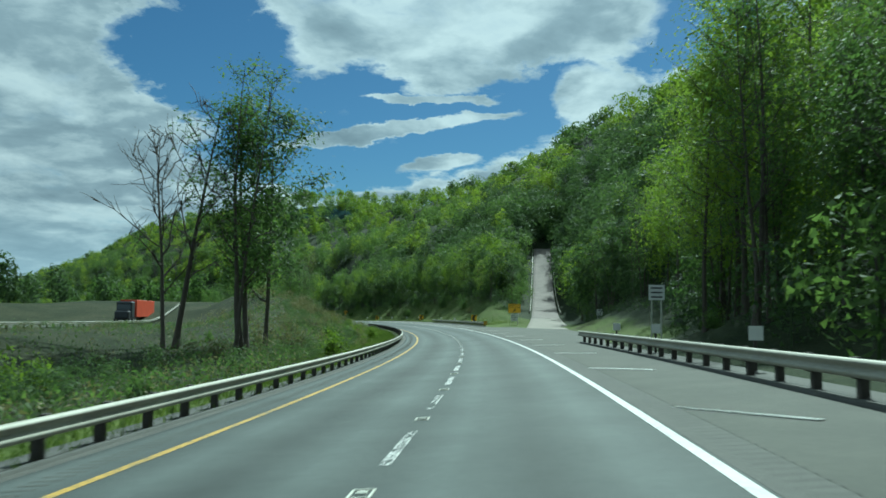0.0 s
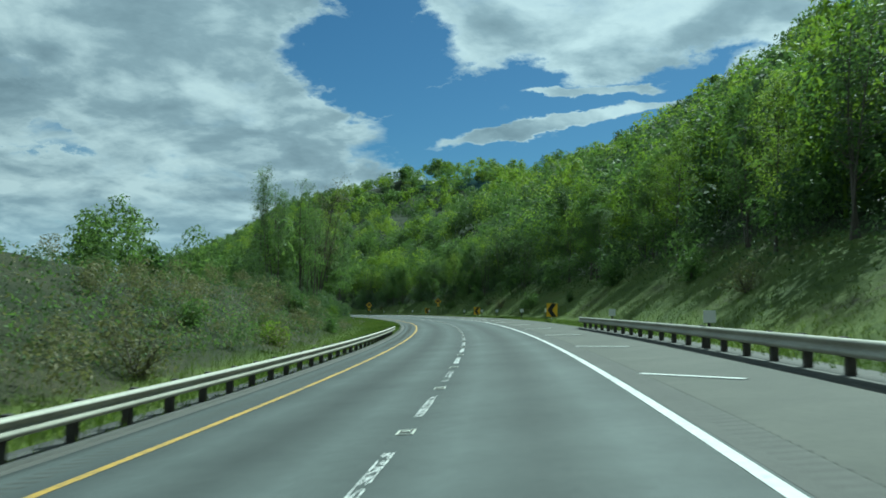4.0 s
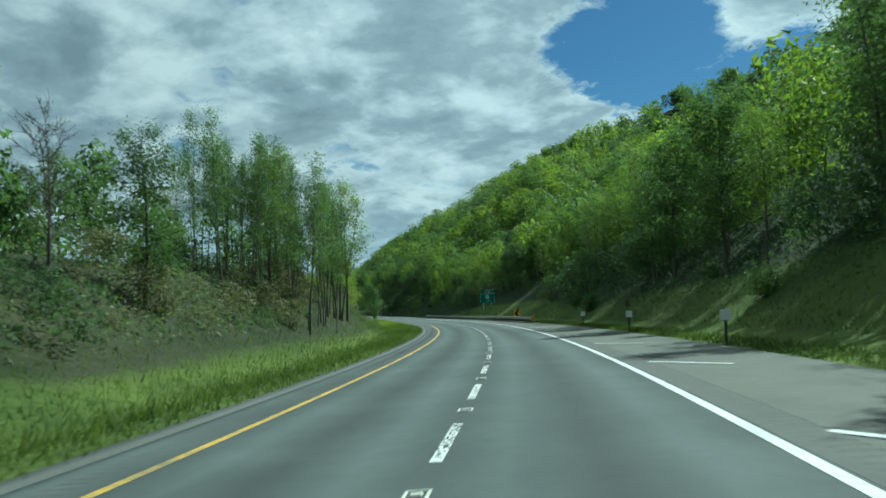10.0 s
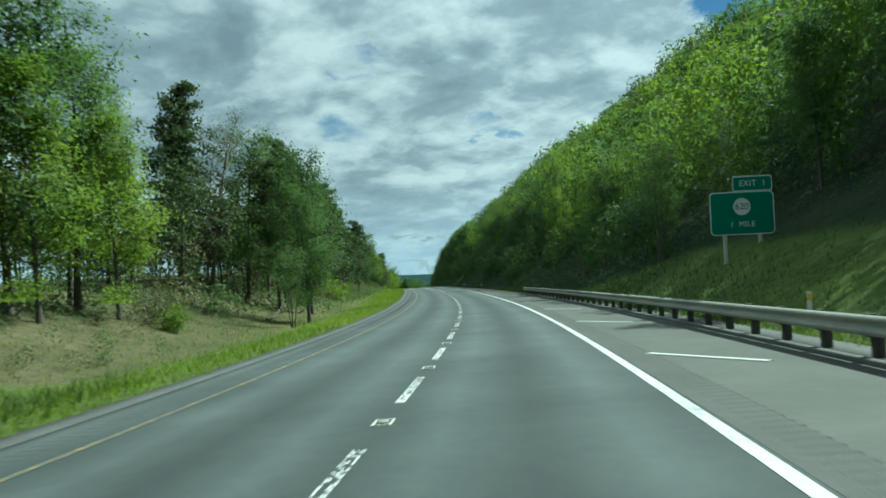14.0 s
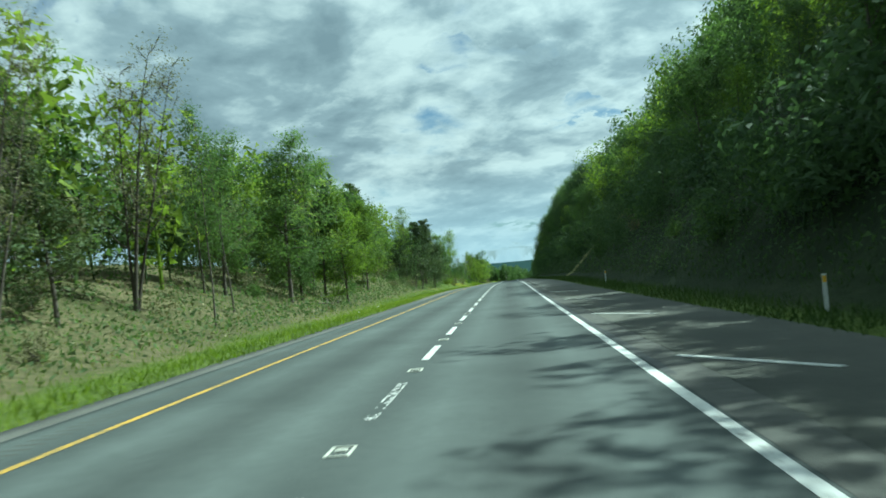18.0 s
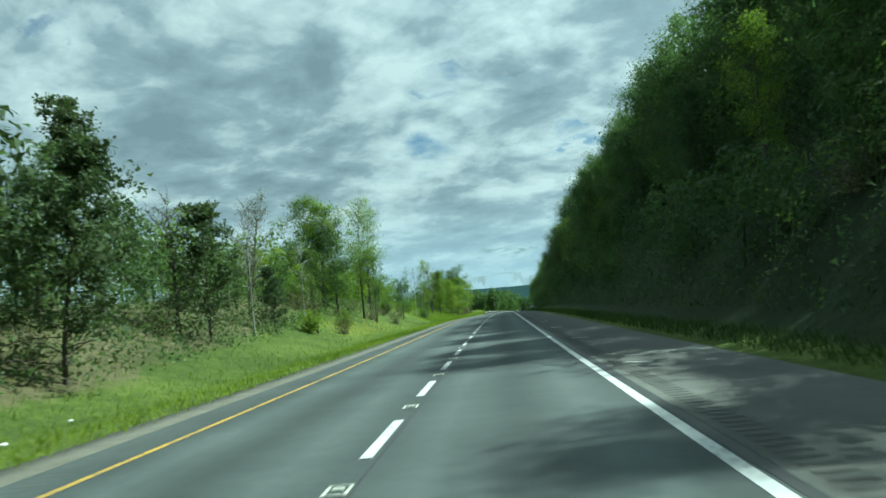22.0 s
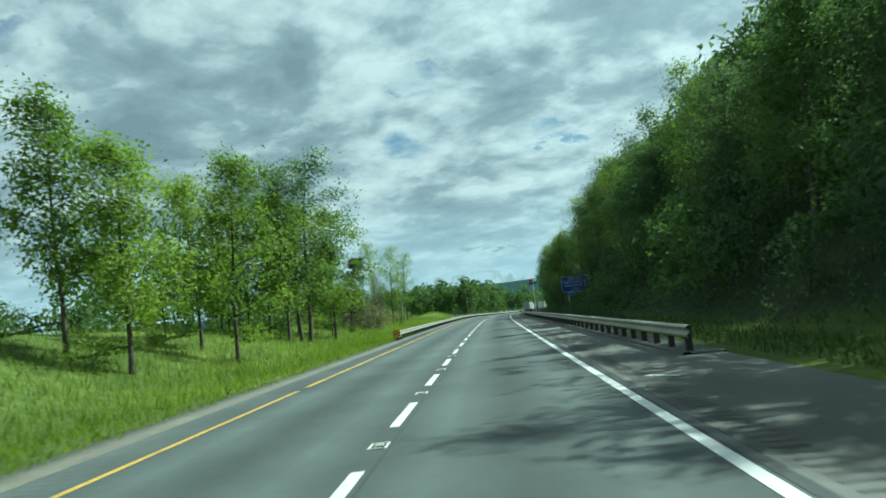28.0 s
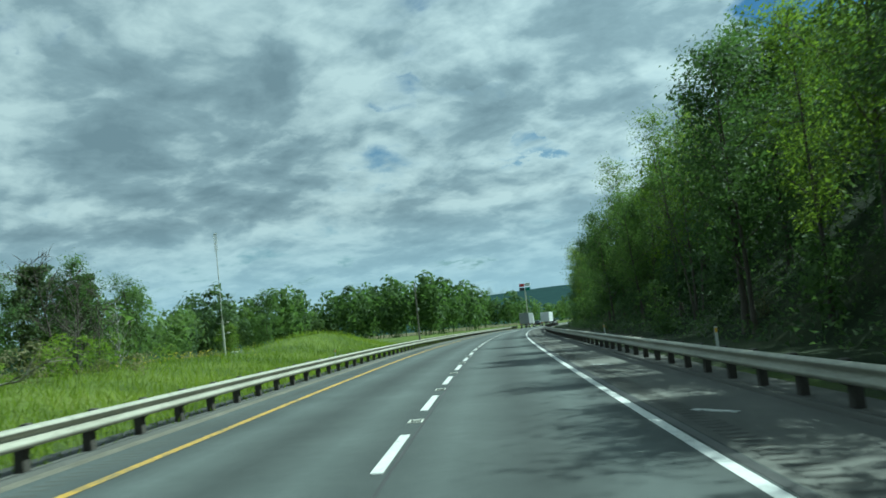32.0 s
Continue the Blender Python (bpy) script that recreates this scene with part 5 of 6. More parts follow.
def build_ramp():
    e = tagged(new("truck_ramp"), "steep gravel truck escape ramp with guardrails up the hill", "truck ramp")
    e.matrix_world = Matrix.Translation(RAMP_FOOT)
    a, b = Vector(RAMP_FOOT), Vector(RAMP_TOP)
    d = b - a
    side = Vector((d.y, -d.x, 0)).normalized()
    ln = d.length
    rows = 40

    def on_bed(t, off, lift=0.0):
        q = a + Vector((d.x, d.y, 0)) * t + side * off
        return Vector((q.x - a.x, q.y - a.y, d.z * float(ramp_rise(t)) + lift))

    for name, t0, t1, mat, w in (("gravel_bed", 0.24, 1.03, RAMP_GRAVEL, 2.4), ("apron", -0.05, 0.24, APRON, 2.5)):
        v, cols = [], 9
        for k in range(rows + 1):
            t = t0 + (t1 - t0) * k / rows
            flare = 1 + 0.5 * max(0.0, 0.22 - t)
            for c in (0, *range(cols), cols - 1):
                q = on_bed(t, w * flare * (2 * c / (cols - 1) - 1) * (1.0 if len(v) % (cols + 2) not in (0, cols + 1) else 1.12))
                if len(v) % (cols + 2) in (0, cols + 1):
                    q.z -= 0.9
                q.z += 0.02 + (0.10 * noise.noise(Vector((q.x * 0.7, q.y * 0.7, 0))) if "gravel" in name else 0.0)
                v.append(q)
        o = new(name, from_arrays(name, np.array(v), grid_faces(rows + 1, cols + 2)[:, ::-1], mat))
        o.parent = e
    flat_len = math.hypot(d.x, d.y)
    for sgn in (-1, 1):
        t = 0.36 if sgn < 0 else 0.34
        while t < 1.02:
            slope = math.atan2(on_bed(t + 0.01, 0).z - on_bed(t - 0.01, 0).z, 0.02 * flat_len)
            q = on_bed(t, sgn * 2.85)
            m = Matrix.Translation(q + Vector((0, 0, 0.5))) @ Matrix.Rotation(math.atan2(-d.x, d.y), 4, "Z") @ Matrix.Rotation(slope, 4, "X")
            o = new("rail_panel", RAIL_ME)
            o.parent = e
            o.matrix_basis = m if sgn > 0 else m @ Matrix.Rotation(math.pi, 4, "Z")
            p = new("post", POST_ME)
            p.parent = e
            p.matrix_basis = Matrix.Translation(q + side * sgn * 0.11 + Vector((0, 0, 0.05)))
            t += PANEL * math.cos(slope) / flat_len


build_ramp()

# ---------------------------------------------------------------- roadside trees and brush
random.seed(23)
tree("bare", 60.1, -22.0, 19.5)
tree("sparse", 58.1, -16.2, 22.0)
tree("maple_b", 61.8, -15.4, 20.0)
tree("sparse", 150.1, -28.0, 2.5)
tree("sparse", 206.4, -16.0, 3.0)
tree("sparse", 241.1, -17.0, 14.1)
tree("sparse", 239.3, -19.0, 16.5)
tree("sparse", 237.1, -22.0, 14.3)
tree("budding", 250.7, -17.0, 19.6)
tree("maple_b", 278.5, -15.0, 16.0)
tree("maple", 255.6, -16.0, 11.4)
tree("maple_b", 283.5, -15.0, 12.0)
tree("sparse", 302.0, -17.0, 13.9)
tree("sparse", 325.7, -16.0, 11.5)
tree("sparse", 332.6, -14.0, 11.0)
tree("maple", 317.5, -17.0, 9.2)
tree("bare", 333.1, -16.0, 12.4)
tree("sparse", 325.3, -18.0, 12.1)
tree("maple", 358.0, -16.0, 7.9)
tree("bare", 351.1, -17.0, 7.7)
tree("budding", 400.2, -30.0, 9.0)
tree("poplar", 381.3, -16.0, 10.9)
tree("sparse", 384.9, -15.0, 10.2)
tree("sparse", 396.3, -13.0, 13.4)
tree("poplar", 399.0, -12.5, 13.3)
tree("bare", 411.5, -15.0, 11.8)
tree("bare", 417.0, -19.0, 9.6)
tree("poplar", 457.7, -17.0, 10.5)
tree("maple", 482.4, -18.0, 13.6)
tree("dark", 479.9, -21.0, 10.8)
tree("yellow", 482.0, -16.5, 10.4)
tree("yellow", 487.0, -15.5, 9.4)
tree("pine", 499.9, -17.0, 14.1)
tree("budding", 527.2, -16.0, 14.6)
tree("maple", 510.8, -11.0, 12.2)
tree("maple_b", 487.3, -18.0, 13.7)
tree("budding", 506.5, -17.0, 13.4)
tree("pine", 508.3, -20.0, 12.4)
tree("maple", 511.9, -16.0, 12.4)
tree("sparse", 496.2, -9.5, 4.8)
tree("sparse", 529.7, -14.0, 13.0)
tree("pine", 554.4, -13.0, 12.1)
tree("maple", 501.1, -9.5, 8.6)
tree("pine", 509.0, -13.0, 11.4)
tree("budding", 517.6, -14.0, 12.3)
tree("pine", 545.5, -15.0, 12.3)
tree("pine", 558.6, -14.0, 11.9)
tree("pine", 568.5, -12.0, 11.0)
tree("budding", 604.0, -15.0, 10.8)
tree("maple_b", 518.5, -16.0, 11.9)
tree("maple", 591.9, -15.0, 5.0)
tree("budding", 615.0, -15.5, 12.8)
tree("pine", 607.5, -15.0, 8.1)
tree("maple", 628.0, -16.0, 9.9)
tree("maple", 635.9, -14.0, 12.0)
tree("yellow", 646.6, -12.0, 9.6)
tree("pine", 716.2, -13.0, 12.0)
tree("budding", 649.7, -16.0, 12.2)
tree("maple", 646.9, -14.0, 8.9)
tree("maple", 639.1, -14.0, 7.3)
tree("yellow", 667.6, -14.0, 10.1)
tree("pine_b", 701.4, -15.0, 7.3)
tree("pine", 709.7, -12.5, 11.4)
tree("maple", 671.0, -15.0, 11.3)
tree("yellow", 682.1, -17.0, 10.2)
tree("yellow", 680.0, -20.5, 14.5)
tree("yellow", 690.0, -18.5, 11.6)
tree("pine", 702.0, -21.0, 14.1)
tree("pine", 692.8, -19.0, 11.1)
tree("pine_b", 708.2, -20.0, 7.7)
tree("pine", 730.0, -14.0, 11.3)
tree("pine_b", 736.9, -13.0, 8.9)
tree("sparse", 703.3, -13.0, 9.1)
tree("poplar", 725.8, -17.0, 13.2)
tree("maple", 732.1, -17.0, 10.9)
tree("pine_b", 755.8, -15.0, 8.6)
tree("pine", 752.5, -19.5, 12.5)
tree("bare", 756.0, -17.2, 8.4)
tree("budding", 771.0, -17.2, 10.4)
tree("pale_bare", 782.5, -16.2, 7.6)
tree("maple", 797.0, -16.0, 10.6)
tree("maple", 743.9, -18.0, 7.9)
tree("sparse", 775.9, -13.5, 7.1)
tree("poplar", 807.0, -15.0, 14.6)
tree("sparse", 808.0, -13.8, 8.8)
tree("poplar", 817.0, -15.8, 14.0)
tree("yellow", 806.0, -21.0, 12.5)
tree("yellow", 799.0, -18.0, 12.0)
tree("maple", 843.0, -20.5, 9.5)
tree("maple", 836.3, -14.0, 6.3)
tree("pale_bare", 858.3, -14.5, 9.2)
tree("poplar", 869.5, -13.4, 11.2)
tree("yellow", 946.1, -12.5, 11.5)
tree("pale_bare", 764.0, -15.0, 9.5)
tree("pine_b", 769.0, -15.0, 5.2)
tree("sparse", 872.5, -14.0, 7.3)
tree("yellow", 904.9, -14.0, 10.7)
tree("yellow", 935.5, -13.5, 9.9)
tree("yellow", 984.1, -15.0, 9.0)
tree("pale_bare", 869.0, -17.0, 8.8)
tree("pale_bare", 869.9, -14.5, 8.9)
tree("bare", 900.0, -15.0, 12.6)
tree("yellow", 936.9, -17.0, 11.6)
tree("yellow", 949.0, -15.5, 10.1)
tree("yellow", 966.9, -15.0, 11.8)
tree("maple_b", 969.3, -14.0, 16.2)
tree("maple", 972.5, -18.0, 13.9)
tree("maple", 972.4, -20.0, 9.9)
tree("yellow", 978.1, -17.0, 12.2)
tree("yellow", 978.1, -13.5, 12.6)
tree("pine_b", 1008.0, -17.5, 9.8)
tree("pine_b", 1004.0, -20.5, 8.5)
for s, l, h in ((1009.5, -14.6, 3.6), (1012.0, -16.0, 4.2), (1014.0, -18.0, 3.8), (1006.0, -15.0, 3.0), (1011.0, -19.5, 4.4)):
    tree("shrub_dry", s, l, h)
tree("bare", 1017.5, -15.0, 7.6)
tree("poplar", 1045.5, -20.5, 14.2)
tree("poplar", 1050.7, -15.5, 12.7)
tree("poplar", 1033.6, -15.5, 12.6)
tree("sparse", 1037.0, -14.5, 10.8)
tree("bare", 1082.0, -26.5, 11.5)
tree("bare", 1085.5, -27.5, 10.0)
tree("pale_bare", 1089.0, -27.0, 8.5)

tree("pine", 1112.0, -41.0, 14.5)
tree("maple", 1107.0, -42.0, 14.5)
tree("maple_b", 1099.0, -44.0, 13.0)
tree("pine_b", 1104.0, -45.0, 13.0)
tree("maple_b", 1122.0, -43.0, 13.5)
tree("maple", 1150.0, -36.0, 9.0)
tree("yellow", 1128.0, -33.0, 7.5)
for s, l, h in ((40.0, 14.8, 18.5), (46.0, 16.0, 20.0), (51.5, 17.5, 21.5), (57.0, 18.5, 20.0), (49.0, 21.0, 22.0)):
    tree("poplar" if h > 19 else "sparse", s, l, h)
for s, l, h in ((1000.0, 16.5, 13.0), (1028.0, 15.5, 14.5), (1036.0, 17.5, 14.5), (1056.0, 13.5, 13.0), (1085.0, 13.5, 13.5), (1112.0, 14.5, 15.0), (985.0, 15.5, 13.0), (567.0, 18.0, 15.0)):
    tree("poplar", s, l, h)
for s, l, h in ((1004.0, 20.0, 12.5), (1011.0, 20.5, 13.0), (1017.0, 19.5, 13.0), (1023.5, 20.0, 13.0), (1030.0, 21.0, 13.0), (1037.0, 20.0, 13.0)):
    tree("dark", s, l, h)
# the dense row that shades the lanes under the steep slope
for k in range(34):
    s = 742 + k * 4.9 + random.uniform(-1.5, 1.5)
    tree(("dark", "maple", "maple_b", "dark", "maple")[k % 5], s, random.uniform(16.5, 20.5), random.uniform(11.5, 13.0))
for s, l, h in ((994.0, 19.5, 13.0), (1008.0, 19.0, 13.5), (1014.0, 20.0, 14.0), (1020.5, 19.5, 13.5)):
    tree("dark", s, l, h)
for s, l, h in ((526.0, -14.8, 15.1), (534.0, -15.6, 14.4), (542.0, -14.8, 14.6), (550.0, -16.5, 14.0), (558.5, -14.8, 14.8), (571.0, -16.0, 14.0)):
    tree("pine" if s in (526.0, 558.5) else "sparse" if s < 550 else "budding", s, l, h)
tree("maple", 1041.0, 12.8, 12.5)
tree("maple_b", 1048.5, 12.8, 11.0)
tree("pine_b", 446.0, -24.5, 10.4)
tree("bare", 425.0, -21.0, 9.9)
tree("bare", 433.0, -24.5, 9.1)
tree("maple", 467.0, -19.5, 9.4)
tree("maple_b", 472.0, -22.0, 8.6)
# stands of slim young trees
for s0, s1, l0, l1, n, h0, h1 in ((226, 262, -24, -15, 14, 10, 16), (262, 345, -24, -16, 14, 7, 11), (374, 401, -23, -11.5, 52, 8, 12.5), (488, 640, -20, -12.5, 26, 8, 13), (655, 745, -22, -14.5, 12, 7, 11)):
    for _ in range(n):
        tree("pole", random.uniform(s0, s1), random.uniform(l0, l1), random.uniform(h0, h1))
# the deeper rows of the woods on the banks
for s0, s1, l0, l1, n, leaf, what in ((205, 330, -38, -20, 26, LEAF, "green"), (330, 436, -38, -20, 22, LEAF, "green"), (215, 345, -27, -17.5, 30, LEAF_DARK, "low dark green young"), (340, 436, -30, -19, 14, LEAF_DARK, "low dark green young"),
                                      (480, 600, -36, -17, 28, LEAF, "green"), (480, 640, -34, -17, 24, NEEDLES, "dark pine"), 
                                      (600, 740, -36, -17, 24, LEAF, "green"), (600, 740, -34, -17, 34, LEAF_YELLOW, "yellow-green"), (640, 750, -32, -17, 18, NEEDLES, "dark pine"),
                                      (740, 860, -46, -22, 20, LEAF_YELLOW, "yellow-green"), (740, 860, -46, -25, 12, LEAF, "green"), (785, 856, -32, -18, 26, LEAF_YELLOW, "young yellow-green"), (865, 965, -60, -32, 26, LEAF_YELLOW, "yellow-green"), (880, 1000, -60, -36, 16, LEAF, "green"), (1036, 1075, -40, -26, 10, LEAF, "green"), (950, 990, -30, -18, 9, LEAF, "green"), (540, 760, -30, -18.5, 70, LEAF_DARK, "young dark green"), (560, 760, -28, -18, 40, BUDS, "young budding"), (480, 560, -30, -18.5, 26, BUDS, "young budding"), (555, 665, -25, -17.5, 50, LEAF_DARK, "young dark green"), (440, 495, -56, -28, 30, LEAF_DARK, "dark green"), (860, 918, -36, -23, 44, LEAF_YELLOW, "young yellow-green"), (768, 800, -30, -18, 20, LEAF, "young green")):
    p = ground_at(rng.uniform(s0, s1, n), rng.uniform(l0, l1, n))
    woods("bank_trees", p, what + " trees deeper in the roadside woods", 680, leaf, *((3.0, 6.5) if "young" in what else (8.0, 13.0) if 590 < s0 < 650 else (5.5, 10.0)), 0.026)
# low thicket under them; the dense dark green one also darkens the bank for shade
for s0, s1, l0, l1, n, leaf, what in ((40, 130, -20, -9.5, 16, BUDS, "dry brown"), (22, 120, -20, -9.0, 60, LEAF_DARK, "dark green"), (100, 215, -30, -10.5, 90, BUDS, "dry brown"), (100, 215, -30, -10.5, 30, LEAF_DARK, "dark green"), (215, 435, -28, -13.5, 60, LEAF_DARK, "dark green"), (215, 435, -24, -14, 26, BUDS, "dry brown"),
                                      (414, 452, -28, -15, 26, LEAF_DARK, "dark green"), (203, 350, -20.5, -12.8, 120, LEAF_DARK, "dense dark green"), (350, 405, -20, -13.5, 34, BUDS, "dense dry brown"), (414, 452, -27, -14.5, 30, BUDS, "dry brown"), (58, 118, -43, -21, 110, LEAF_DARK, "low dark green"), (36, 118, -42, -13, 110, BUDS, "low dry brown"), (30, 118, -42, -14, 70, LEAF, "low green"), (396, 442, -18, -10.8, 90, LEAF_DARK, "low dark green"), (396, 442, -18, -10.8, 60, BUDS, "low dry brown"), (452, 500, -19, -10.5, 80, BUDS, "low dry brown"), (452, 500, -19, -10.8, 70, LEAF_DARK, "low dark green"), (485, 745, -28, -13.5, 60, LEAF_DARK, "dark green"), (485, 860, -26, -14, 30, BUDS, "dry brown"), (745, 870, -34, -17, 36, LEAF, "green"), (1030, 1078, -34, -16, 44, BUDS, "dry brown"), (1030, 1078, -34, -16, 34, LEAF_YELLOW, "yellow-green"), (866, 960, -40, -20, 30, LEAF_YELLOW, "yellow-green"), (846, 945, -46, -25, 90, LEAF_YELLOW, "young yellow-green"), (846, 945, -46, -25, 40, LEAF, "young green")):
    p = ground_at(rng.uniform(s0, s1, n), rng.uniform(l0, l1, n))
    woods("thicket", p, what + " thicket on the bank under the trees", 160 if "low" in what.split() else 380, leaf, 0.45 if "low" in what.split() else 0.8, 1.0 if "low" in what.split() else 1.6 if s0 < 60 else 2.4, 0.042, 0.0, (0.5, 0.8))
# brush along the banks
for s0, s1, l0, l1, n in ((20, 130, -22, -9, 34), (130, 230, -20, -11, 16), (230, 420, -17, -12, 26), (470, 620, -17, -11, 26), (620, 860, -19, -12, 40), (860, 1060, -26, -15, 14)):
    for _ in range(n):
        tree(random.choice(("shrub", "shrub_yellow", "shrub_dry", "shrub_dry")), random.uniform(s0, s1), random.uniform(l0, l1), random.uniform(0.8, 2.4))
for k in range(70):
    s = 45 + k * 15.5 + random.uniform(-5, 5)
    if 50 < s < 165 or 438 < s < 502:
        continue
    tree(random.choice(("shrub", "shrub", "shrub_dry")), s, random.uniform(11.5, 15.5), random.uniform(1.0, 2.6))


def cards_on(name, ss, ll, lift, size, mat, label, flat_k=0.0):
    p = ground_at(ss, ll)
    p[:, 2] += lift
    ob = new(name, from_arrays(name, *leaf_cards(p, size, flat_k), mat))
    return tagged(ob, label, "undergrowth", kind="stuff")


n = 130000
ss = rng.uniform(-30, 1200, n)
ll = np.interp(ss, [0, 120, 300, 450, 500], [13.5, 15, 13, 11.5, 10.3]) + rng.gamma(1.4, 6.0, n)
p = plan(ss, ll)
keep = ~on_ramp(p, 5.0) & ~((ss > 44) & (ss < 118) & (ll < 18.5)) & ~((ss > 438) & (ss < 500) & (ll < 17.0))
cards_on("undergrowth", ss[keep], ll[keep], rng.uniform(0, 0.9, keep.sum()), 0.105, LEAF_DARK, "leafy undergrowth on the shaded slope")
for mat, n, lab, h in ((LEAF_DARK, 60000, "dark green ivy and brambles on the bank", 0.5), (LEAF, 40000, "green undergrowth on the wooded bank", 0.8), (BUDS, 26000, "dry stems and leaf litter on the bank", 0.6)):
    ss = rng.uniform(10, 900, n)
    edge = np.interp(ss, [0, 100, 200, 330, 420, 460, 520, 640, 740, 850, 900], [-9, -12, -12, -12.5, -14, -20, -10, -10.5, -12.5, -18, -26])
    cards_on("undergrowth", ss, edge - rng.gamma(1.4, 5.0, n), rng.uniform(0, h, n), 0.11, mat, lab)


n = 13000
ss = rng.uniform(965, 1045, n)
cards_on("undergrowth", ss, 9.8 + rng.gamma(1.8, 3.4, n), rng.uniform(0, 0.8, n), 0.12, LEAF_DARK, "low leafy growth on the slope round the blue sign")


def grass(name, n, s0, s1, edge, spread, mat, label, h0=0.08, h1=0.26):
    """Blades of verge grass, three-cornered, in loose tufts."""
    ss = rng.uniform(s0, s1, n)
    side = -1 if edge < 0 else 1
    ll = edge + side * rng.gamma(1.3, spread, n)
    p = ground_at(ss, ll)
    az = rng.uniform(0, 6.28, n)
    w = rng.uniform(0.010, 0.026, n)
    h = rng.uniform(h0, h1, n)
    ax = np.stack([np.cos(az) * w, np.sin(az) * w, np.zeros(n)], 1)
    tip = np.stack([rng.normal(size=n) * h * 0.4, rng.normal(size=n) * h * 0.4, h], 1)
    v = np.stack([p - ax, p + ax, p + tip], 1).reshape(-1, 3)
    ob = new(name, from_arrays(name, v, np.arange(3 * n).reshape(-1, 3), mat))
    return tagged(ob, label, "grass", kind="stuff")


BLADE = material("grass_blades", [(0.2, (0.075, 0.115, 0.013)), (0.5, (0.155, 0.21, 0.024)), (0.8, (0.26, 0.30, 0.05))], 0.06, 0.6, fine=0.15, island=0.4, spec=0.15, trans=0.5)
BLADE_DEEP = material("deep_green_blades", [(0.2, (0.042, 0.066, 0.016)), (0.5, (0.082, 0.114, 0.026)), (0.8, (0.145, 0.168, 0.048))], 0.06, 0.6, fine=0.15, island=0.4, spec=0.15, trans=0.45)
# a darker copy of the blades, tree shade put into its colour
BLADE_SHADE = material("shade_toned_blades", [(0.2, (0.032, 0.055, 0.014)), (0.5, (0.058, 0.092, 0.024)), (0.8, (0.10, 0.135, 0.04))], 0.06, 0.65, fine=0.15, island=0.4, spec=0.15, trans=0.35)
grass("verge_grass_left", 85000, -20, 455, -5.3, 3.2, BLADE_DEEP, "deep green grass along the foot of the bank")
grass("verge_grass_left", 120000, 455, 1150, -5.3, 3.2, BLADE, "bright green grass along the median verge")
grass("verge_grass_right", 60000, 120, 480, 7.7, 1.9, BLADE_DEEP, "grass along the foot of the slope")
grass("verge_grass_right", 74000, 480, 992, 7.4, 2.4, BLADE_SHADE, "grass on the foot of the slope, tree shade in its dark green", 0.12, 0.36)


grass("tall_grass", 60000, 850, 1130, -8.0, 6.0, BLADE, "long uneven grass on the wide median", 0.25, 0.6)
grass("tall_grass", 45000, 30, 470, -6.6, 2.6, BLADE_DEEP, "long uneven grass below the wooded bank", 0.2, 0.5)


# pale straw tone that holds the sunlight on the rib
SUNLIT_RIB = material("sunlit_rib_grass", [(0.3, (0.13, 0.13, 0.045)), (0.5, (0.24, 0.225, 0.085)), (0.72, (0.36, 0.33, 0.15))], 0.8, 0.9, bump=0.6, bump_scale=12, fine=0.5)


def slope_rib(s0, s1, l0, l1):
    """A low earth rib that runs up the cut slope; its straw colour stands for sunlight."""
    rows, v = 28, []
    for k in range(rows):
        t = k / (rows - 1)
        a, b = s0 + (s1 - s0) * t, l0 + (l1 - l0) * t
        for w, up in ((-0.75, -0.25), (-0.35, 0.28), (0.0, 0.42), (0.35, 0.26), (0.75, -0.25)):
            w *= 1 + 0.3 * math.sin(k * 1.7)
            v.append(ground_at(a + w, b) + np.array((0, 0, up * (0.8 + 0.3 * math.sin(k * 2.3 + w)))))
    ob = new("slope_rib", from_arrays("slope_rib", np.array(v), grid_faces(rows, 5), SUNLIT_RIB, smooth_faces=True))
    return tagged(ob, "grassy rib running up the cut slope, sunlight in its straw colour", "slope", kind="structure")


slope_rib(687.0, 688.5, 9.6, 22.0)


# ---------------------------------------------------------------- far woods
def far_grove(n, s0, s1, l0, l1, leaf, label, hmin, hmax, cards=420, card=0.045):
    woods("distant_woods", scatter(n, s0, s1, l0, l1), label, cards, leaf, hmin, hmax, card)


far_grove(80, 1230, 1420, -75, -20, LEAF, "distant green trees beyond the bend", 12, 18)
far_grove(70, 1180, 1330, -110, -55, LEAF_DARK, "distant dark trees across the median", 7, 12)
far_grove(110, 1420, 1700, -60, 60, LEAF, "distant green trees closing the valley", 10, 14, 160, 0.07)
far_grove(60, 1180, 1500, 14, 60, LEAF_DARK, "trees ending the wooded slope", 7, 11, 240, 0.055)
far_grove(30, 1085, 1180, -75, -40, LEAF, "green trees beyond the grassy median", 4.5, 12)
far_grove(26, 1070, 1180, -75, -42, LEAF_DARK, "dark trees beyond the grassy median", 4.5, 13)
far_grove(80, -20, 260, -120, -66, LEAF_DARK, "woods beyond the opposite carriageway", 7, 12, 240, 0.055)
far_grove(60, 230, 500, -110, -45, LEAF, "woods on the far side of the ridge", 7, 11, 220, 0.06)
far_grove(90, 740, 1060, -130, -55, LEAF, "green woods beyond the grassy bank", 6, 11, 240, 0.06)

# ---------------------------------------------------------------- the opposite carriageway
strip("opposite_road", -60, 190, -58.0, -46.5, 1.31, SHOULDER)
o = bpy.data.objects["opposite_road"]
tagged(o, "grey asphalt of the opposite carriageway", "road", kind="structure")
